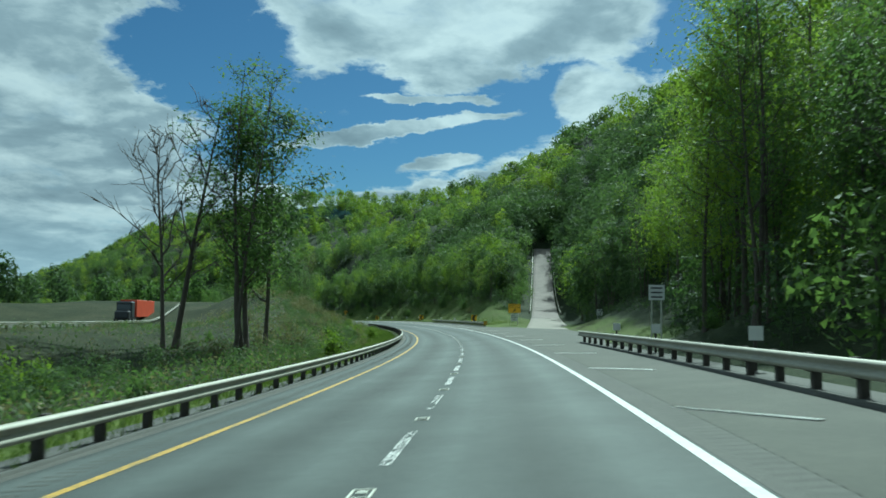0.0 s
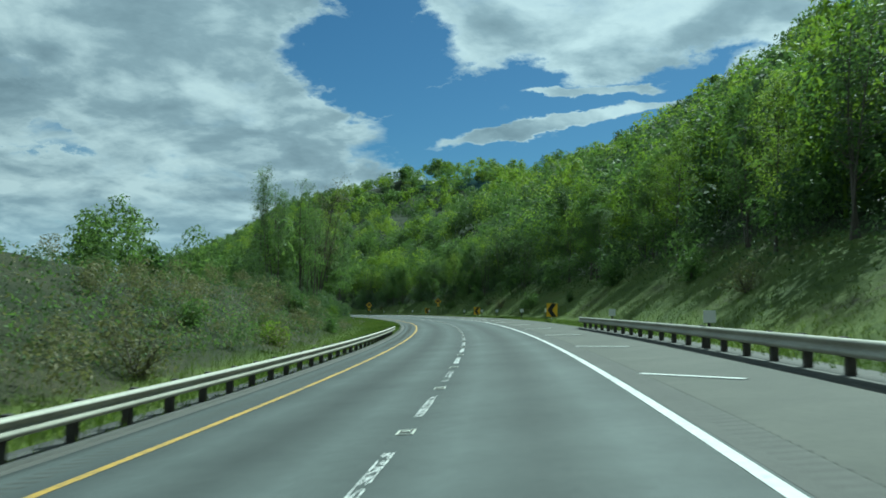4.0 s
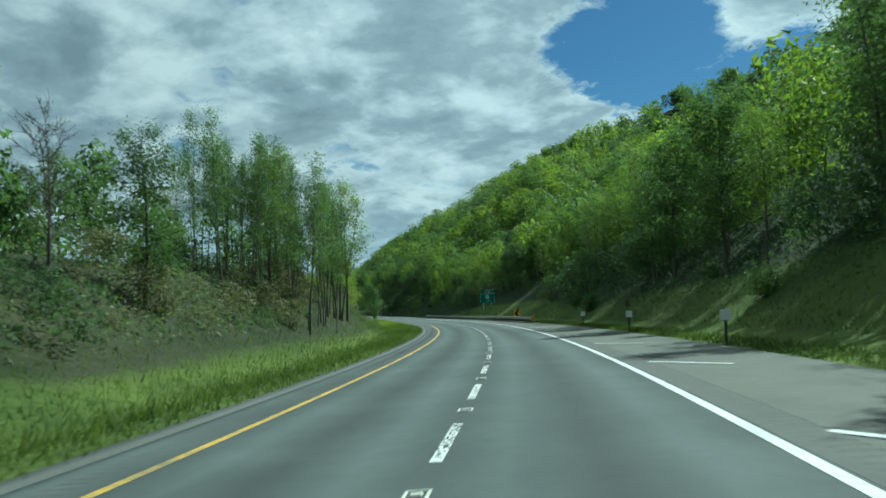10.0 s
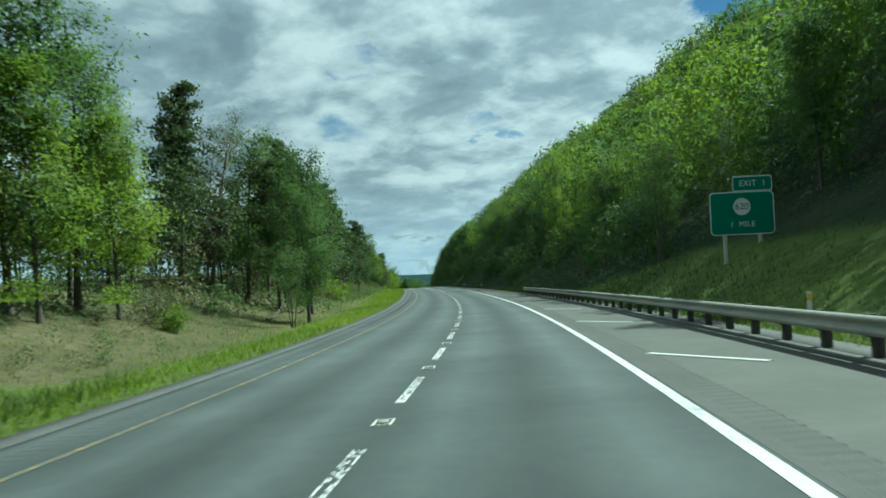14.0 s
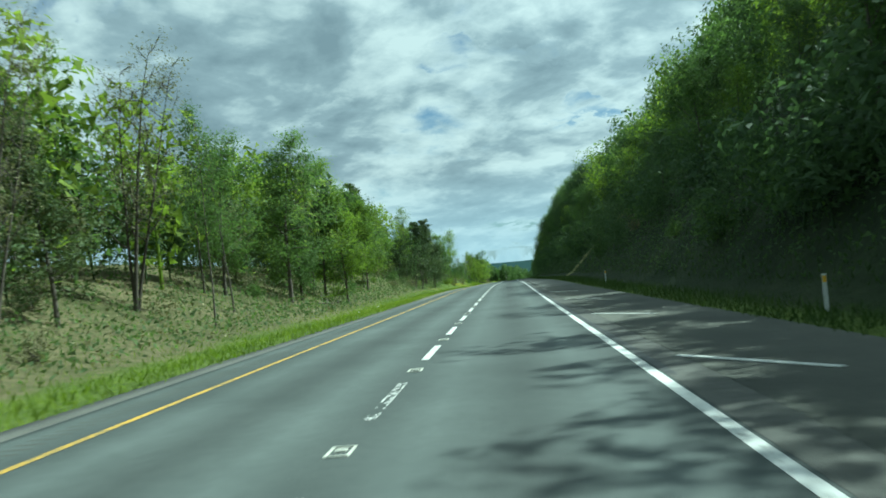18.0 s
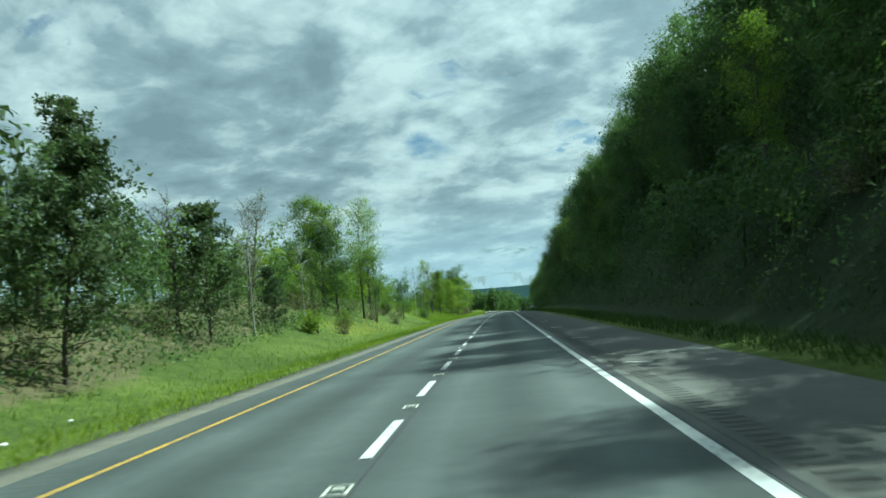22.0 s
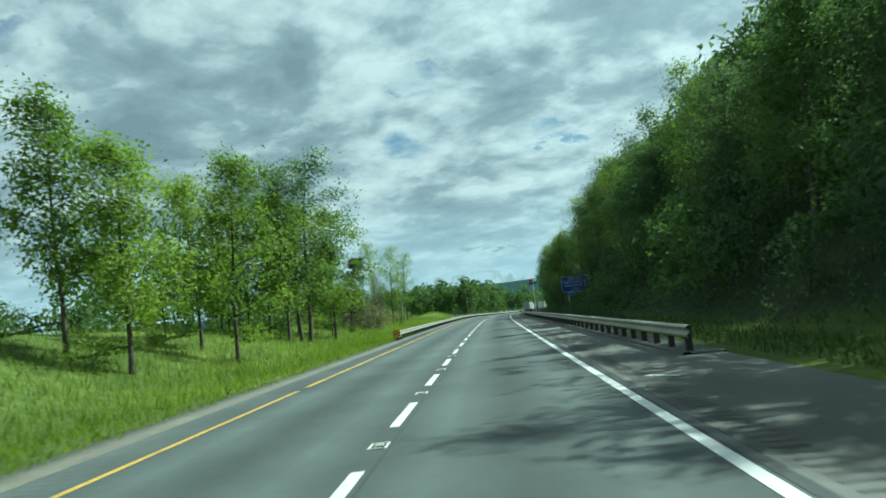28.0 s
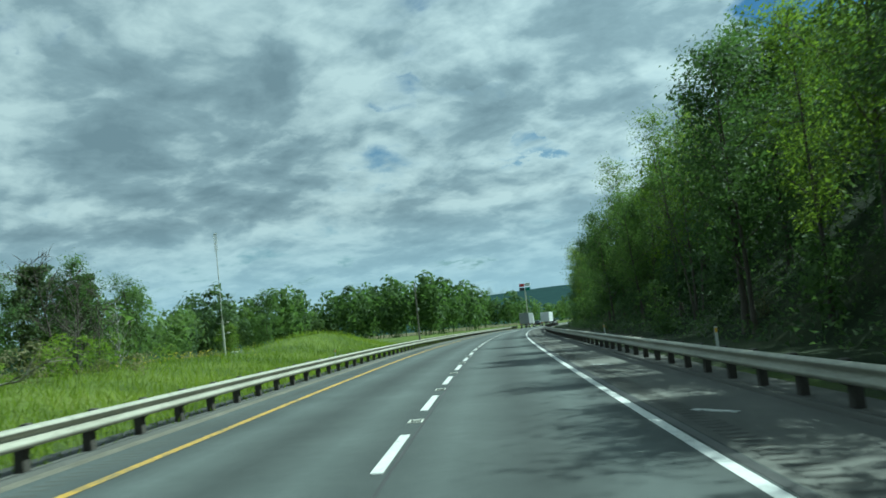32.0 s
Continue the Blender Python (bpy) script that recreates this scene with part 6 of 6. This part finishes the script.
tagged(strip("lower_road", 1062, 1124, -36.0, -30.5, -3.74, SHOULDER), "grey asphalt road below the grassy median", "road", kind="structure")

# ---------------------------------------------------------------- vehicles
TRUCK_WHITE = material("truck_white", [(0.3, (0.55, 0.56, 0.56)), (0.7, (0.70, 0.71, 0.71))], 0.5, 0.4, fine=0.2)
TRUCK_GREY = material("truck_grey", [(0.3, (0.20, 0.21, 0.21)), (0.7, (0.28, 0.29, 0.29))], 0.5, 0.45, fine=0.3)
TRUCK_RED = material("truck_red", [(0.3, (0.42, 0.05, 0.02)), (0.7, (0.55, 0.075, 0.03))], 0.5, 0.45, fine=0.2)
TRUCK_DARK = material("truck_dark", [(0.3, (0.02, 0.022, 0.03)), (0.7, (0.045, 0.05, 0.06))], 0.8, 0.4, fine=0.2)
TYRE = material("tyre_rubber", [(0.3, (0.012, 0.012, 0.012)), (0.7, (0.03, 0.03, 0.03))], 3, 0.9)
GLASS = material("vehicle_glass", [(0.3, (0.02, 0.025, 0.03)), (0.7, (0.03, 0.035, 0.04))], 1, 0.08, spec=0.8)
LAMP_RED = material("tail_lamp_red", [(0.3, (0.35, 0.01, 0.008)), (0.7, (0.5, 0.02, 0.012))], 2, 0.3)


def wheel(parent, x, y, r=0.5, w=0.3):
    bm = bmesh.new()
    cyl(bm, r, w, (0, 0, 0), 20, Matrix.Rotation(math.pi / 2, 4, "Y"))
    bmesh.ops.bevel(bm, geom=[e for e in bm.edges if e.calc_length() < r], offset=0.04, segments=1, affect="EDGES")
    t = part("tyre", bm, TYRE, parent)
    t.location = (x, y, r)
    bm = bmesh.new()
    cyl(bm, r * 0.55, w + 0.02, (0, 0, 0), 14, Matrix.Rotation(math.pi / 2, 4, "Y"))
    part("rim", bm, STEEL, t)


def semi(s, lat, box_mat, cab_mat, label, turn=0.0, up=0.0):
    """A tractor with a box trailer; its tail at the station."""
    e = new("semi_truck")
    sl = math.atan(float(np.interp(s + 8, STN, np.tan(_gr))))
    e.matrix_world = Matrix.Translation(plan(s, lat, up)) @ Matrix.Rotation(heading(s + 8) + turn, 4, "Z") @ Matrix.Rotation(sl if not turn else -sl, 4, "X")
    bm = bmesh.new()
    box(bm, (2.6, 14.2, 2.85), (0, 7.1, 2.6), 0.04)
    tr = part("trailer", bm, box_mat, e)
    for x in (-0.64, 0.64):
        bm = bmesh.new()
        box(bm, (1.2, 0.05, 2.6), (x, -0.02, 2.58), 0.015)
        part("rear_door", bm, box_mat, tr)
    bm = bmesh.new()
    box(bm, (2.45, 0.12, 0.14), (0, 0.05, 0.6), 0.01)
    for x in (-0.8, 0.8):
        box(bm, (0.1, 0.1, 0.6), (x, 0.08, 0.9))
    part("rear_bumper", bm, STEEL, e)
    for x in (-1.1, 1.1):
        bm = bmesh.new()
        box(bm, (0.3, 0.06, 0.14), (x, -0.03, 1.08), 0.01)
        part("tail_lamp", bm, LAMP_RED, e)
    bm = bmesh.new()
    box(bm, (1.0, 18.5, 0.25), (0, 9.6, 0.95), 0.02)
    part("chassis", bm, TRUCK_DARK, e)
    bm = bmesh.new()
    box(bm, (2.4, 2.3, 2.7), (0, 16.2, 2.35), 0.18)
    box(bm, (2.2, 1.7, 1.3), (0, 18.1, 1.55), 0.2)
    cab = part("cab", bm, cab_mat, e)
    bm = bmesh.new()
    box(bm, (2.1, 0.05, 0.8), (0, 17.37, 2.75), 0.02)
    part("windscreen", bm, GLASS, cab)
    for y in (1.6, 2.9, 14.7, 16.0, 18.3):
        for x in (-1.1, 1.1):
            wheel(e, x, y)
    return tagged(e, label, "truck")


def car(s, lat, mat, label, up=0.0, turn=0.0):
    e = new("car")
    e.matrix_world = Matrix.Translation(plan(s, lat, up)) @ Matrix.Rotation(heading(s) + turn, 4, "Z")
    bm = bmesh.new()
    box(bm, (1.82, 4.6, 0.75), (0, 2.3, 0.72), 0.14)
    body = part("body", bm, mat, e)
    bm = bmesh.new()
    r = bmesh.ops.create_cube(bm, size=1, matrix=Matrix.Translation((0, 2.0, 1.32)) @ Matrix.Diagonal((1.6, 2.7, 0.62, 1)))
    for v in r["verts"]:
        if v.co.z > 1.3:
            v.co.x *= 0.82
            v.co.y = 2.0 + (v.co.y - 2.0) * 0.66
    part("cabin", bm, GLASS, e)
    bm = bmesh.new()
    box(bm, (1.28, 1.7, 0.05), (0, 2.0, 1.645), 0.02)
    part("roof", bm, mat, e)
    for x in (-0.7, 0.7):
        bm = bmesh.new()
        box(bm, (0.36, 0.05, 0.16), (x, -0.01, 0.85), 0.01)
        part("tail_lamp", bm, LAMP_RED, body)
    for x in (-0.82, 0.82):
        for y in (0.85, 3.6):
            wheel(e, x, y, 0.33, 0.22)
    return tagged(e, label, "car")


semi(1246.0, -1.8, TRUCK_GREY, TRUCK_WHITE, "grey box semi-trailer truck ahead in the passing lane")
semi(1272.0, 1.9, TRUCK_WHITE, TRUCK_DARK, "pale box semi-trailer truck ahead in the slow lane")
car(1300.0, 1.9, TRUCK_DARK, "dark car ahead of the trucks")
car(1285.0, -1.8, TRUCK_DARK, "dark car in the passing lane")
car(1300.0, 1.9, TRUCK_WHITE, "pale car far ahead in the slow lane")
semi(153.0, -49.5, TRUCK_RED, TRUCK_DARK, "orange-red semi-trailer truck on the opposite carriageway", math.pi, 1.33)


# ---------------------------------------------------------------- poles and masts
WOOD_POLE = material("grey_wood_pole", [(0.3, (0.10, 0.09, 0.075)), (0.7, (0.20, 0.185, 0.16))], 2.0, 0.9, bump=0.4, stretch=(1, 1, 0.2))


def utility_pole(s, lat, h):
    e = stand("utility_pole", s, lat, "grey wooden pole with a short arm and lamp", "utility pole")
    bm = bmesh.new()
    cyl(bm, 0.15, h + 0.6, (0, 0, h / 2 - 0.3), 10, None, 0.10)
    part("pole", bm, WOOD_POLE, e)
    bm = bmesh.new()
    box(bm, (1.3, 0.06, 0.06), (-0.6, 0, h - 0.25), 0.01)
    part("arm", bm, STEEL, e)
    bm = bmesh.new()
    box(bm, (0.5, 0.22, 0.14), (-1.3, 0, h - 0.3), 0.04)
    part("lamp_head", bm, STEEL, e)
    bm = bmesh.new()
    cyl(bm, 0.14, 0.5, (0.2, 0, h * 0.55), 10)
    part("equipment_can", bm, STEEL, e)


def weather_station(s, lat):
    e = stand("weather_station", s, lat, "roadside weather mast with steel cabinet and thin antenna", "weather station")
    bm = bmesh.new()
    cyl(bm, 0.10, 4.6, (0, 0, 2.2), 10)
    part("mast", bm, STEEL, e)
    bm = bmesh.new()
    cyl(bm, 0.035, 8.4, (0, 0, 8.6), 8)
    part("antenna", bm, STEEL, e)
    bm = bmesh.new()
    cyl(bm, 0.02, 1.8, (0.12, 0, 12.0), 6)
    cyl(bm, 0.02, 1.8, (-0.12, 0, 11.8), 6)
    box(bm, (0.3, 0.03, 0.03), (0, 0, 12.7))
    part("antenna_tip", bm, STEEL, e)
    for z in (3.3, 4.3):
        bm = bmesh.new()
        box(bm, (1.1, 0.04, 0.04), (0, 0, z))
        box(bm, (0.2, 0.2, 0.12), (0.5, 0, z + 0.08), 0.02)
        part("sensor_arm", bm, STEEL, e)
    bm = bmesh.new()
    box(bm, (0.6, 0.45, 0.9), (0.95, 0, 1.15), 0.02)
    part("cabinet", bm, SIGN_WHITE, e)
    bm = bmesh.new()
    for x in (0.75, 1.15):
        box(bm, (0.06, 0.06, 1.2), (x, 0, 0.2))
    part("cabinet_legs", bm, STEEL, e)
    bm = bmesh.new()
    box(bm, (0.05, 1.2, 1.6), (1.9, 0, 1.0), 0.01, Matrix.Rotation(radians(-35), 4, "Y"))
    part("solar_panel", bm, TRUCK_DARK, e)


utility_pole(1158.0, -13.8, 9.6)
weather_station(1104.0, -24.5)


def stake(s, lat, h=0.9):
    e = stand("marker_stake", s, lat, "thin white plastic marker stake in the grass", "road marker", "marker stakes")
    bm = bmesh.new()
    box(bm, (0.1, 0.02, h + 0.3), (0, 0, h / 2 - 0.15), 0.004)
    part("stake", bm, SIGN_WHITE, e)
    bm = bmesh.new()
    box(bm, (0.08, 0.006, 0.15), (0, -0.015, h - 0.12))
    part("reflector", bm, SIGN_YELLOW, e)


for s, l in ((1088, -10.4), (1146, -11.5), (1176, -12), (1210, -12.5), (1058, 8.6), (1085, 8.4), (452, 8.6), (470, 8.6), (598, 9.0), (640, 9.2)):
    stake(s, l)


def tall_sign_cluster(s, lat):
    e = stand("tall_business_sign", s, lat, "distant tall pole with red, white and green sign boxes", "business sign")
    bm = bmesh.new()
    cyl(bm, 0.3, 17, (0, 0, 8.5), 10)
    part("pole", bm, STEEL, e)
    for x, z, m in ((-1.3, 18.8, LAMP_RED), (-1.4, 17.0, TRUCK_DARK), (1.4, 19.0, SIGN_WHITE), (1.3, 17.0, SIGN_GREEN)):
        bm = bmesh.new()
        box(bm, (2.4, 0.5, 1.4), (x, 0, z), 0.05)
        part("sign_box", bm, m, e)


tall_sign_cluster(1400.0, -22.0)


# ---------------------------------------------------------------- deadwood, flowers and litter on the verges
DEADWOOD = material("dead_wood", [(0.3, (0.10, 0.09, 0.075)), (0.5, (0.19, 0.175, 0.15)), (0.72, (0.30, 0.285, 0.25))], 2.0, 0.95, bump=0.5, fine=0.5)


def fallen_branch(s, lat, length, turn):
    """A bare branch lying in the grass, with a few snapped side limbs."""
    e = new("fallen_branch")
    e.matrix_world = Matrix.Translation(ground_at(s, lat))
    main = wander((0, 0, 0.12), (math.cos(turn), math.sin(turn), 0.06), length, 7, 0.14)
    main[:, 2] = np.maximum(main[:, 2], 0.06)
    new("stem", from_arrays("stem", *tube(main, np.linspace(0.06, 0.012, 8), 6), DEADWOOD, smooth_faces=True)).parent = e
    for k in range(6):
        i = rng.integers(1, 7)
        d = rng.normal(size=3) * 0.6 + (main[i] - main[i - 1]) / length * 7
        d[2] = abs(d[2]) * 0.9 + 0.25
        side = wander(main[i], d, length * rng.uniform(0.2, 0.5), 4, 0.2)
        new("side_limb", from_arrays("side_limb", *tube(side, np.linspace(0.03, 0.006, 5), 4), DEADWOOD, smooth_faces=True)).parent = e
    return tagged(e, "grey dead branch lying on the grass bank", "branch", "fallen branches")


for s, l, n, a in ((250.5, -10.2, 3.6, 2.6), (254.5, -10.8, 2.4, 1.9), (277, -11.2, 2.8, 0.6), (281, -12.0, 3.4, 2.2), (322, -12.6, 3.0, 0.9), (330, -13.2, 3.8, 2.4), (336, -12.4, 2.2, 1.4),
                   (404, -13.2, 2.6, 0.5), (500, -12.0, 3.2, 2.0), (508, -11.6, 2.6, 0.7), (536, -12.6, 3.0, 2.7), (640, -13.0, 2.8, 0.4), (826, -16.5, 4.2, 2.9), (829, -17.0, 3.6, 2.6), (832, -16.0, 3.0, 0.3), (1060, -17.4, 2.6, 1.2)):
    fallen_branch(s, l, n, a)

FLOWER = material("yellow_flowers", [(0.3, (0.45, 0.36, 0.02)), (0.7, (0.62, 0.50, 0.03))], 1.0, 0.7, island=0.4, trans=0.3)
n = 1600
cards_on("yellow_wildflowers", np.concatenate([rng.normal(1088, 6, n // 2), rng.normal(790, 7, n // 2)]), np.concatenate([rng.normal(-23.5, 2.0, n // 2), rng.normal(-12.5, 1.5, n // 2)]),
         rng.uniform(0.15, 0.6, n), 0.06, FLOWER, "yellow wildflowers in the long grass", 0.5)


def scrap(s, lat, w):
    """A crumpled scrap of pale packaging."""
    bm = bmesh.new()
    bmesh.ops.create_icosphere(bm, subdivisions=2, radius=w, matrix=Matrix.Diagonal((1, 0.7, 0.35, 1)))
    for v in bm.verts:
        v.co *= 1 + 0.35 * noise.noise(v.co * (4 / w) + Vector((s, lat, 0)))
    me = bpy.data.meshes.new("litter")
    bm.to_mesh(me)
    bm.free()
    me.materials.append(SIGN_WHITE)
    ob = new("litter", me)
    ob.matrix_world = Matrix.Translation(Vector(ground_at(s, lat)) + Vector((0, 0, 0.12)))
    return tagged(ob, "crumpled white scrap of litter in the grass", "litter", "litter")


for s, l, w in ((217, -12.5, 0.14), (300, -8.6, 0.1), (437, -8.2, 0.12), (628, -7.6, 0.1), (640, -8.4, 0.12), (727, -8.8, 0.12), (731, -9.6, 0.1)):
    scrap(s, l, w)

# ---------------------------------------------------------------- small pieces of the road, last
bm = bmesh.new()
for x in (-0.11, 0.11):
    box(bm, (0.03, 0.44, 0.02), (x, 0, 0.004), 0.004)
box(bm, (0.19, 0.03, 0.02), (0, -0.2, 0.004))
box(bm, (0.19, 0.03, 0.02), (0, 0.2, 0.004))
box(bm, (0.12, 0.1, 0.024), (0, 0.05, 0.006), 0.006)
MARKER_ME = bpy.data.meshes.new("pavement_marker")
bm.to_mesh(MARKER_ME)
bm.free()
MARKER_ME.materials.append(STEEL)
for n in range(-22, 200):
    place(MARKER_ME, "pavement_marker", DASH_PHASE + n * DASH_PERIOD + 4.65, 0.0, 0.002, road)


def rumble(name, lat0, lat1, s0, s1, label, mat):
    """Grooves milled across the shoulder, as low dark ribs."""
    s = np.arange(s0, s1, 0.30)
    pts = []
    for a, b, up in ((-0.04, lat0, 0.003), (-0.04, lat1, 0.003), (0.04, lat1, 0.003), (0.04, lat0, 0.003)):
        pts.append(plan(s + a, b, up))
    for a, b in ((0.0, lat0 + 0.02), (0.0, lat1 - 0.02)):
        pts.append(plan(s + a, b, 0.006))
    v = np.stack(pts, 1)
    n = len(s)
    base = np.arange(n)[:, None] * 6
    f = np.concatenate([base + np.array([[0, 1, 5, 4]]), base + np.array([[4, 5, 2, 3]])])
    o = new(name, from_arrays(name, v.reshape(-1, 3), f, mat))
    o.parent = road
    tagged(o, label, kind="stuff")


RIB = material("rumble_groove", [(0.3, (0.05, 0.05, 0.044)), (0.7, (0.076, 0.076, 0.066))], 2.0, 0.9, bump=0.3)
RIB_GREY = material("grey_rumble_groove", [(0.3, (0.062, 0.062, 0.056)), (0.7, (0.09, 0.09, 0.08))], 2.0, 0.9, bump=0.3)
rumble("rumble_strip", 3.98, 4.44, 0, 640, "milled rumble grooves beside the white line", RIB)
rumble("rumble_strip", 4.08, 4.46, 640, 1150, "milled rumble grooves in the pale shoulder", RIB_GREY)
rumble("rumble_strip", -4.55, -4.1, 0, 1150, "milled rumble grooves beside the yellow line", RIB)
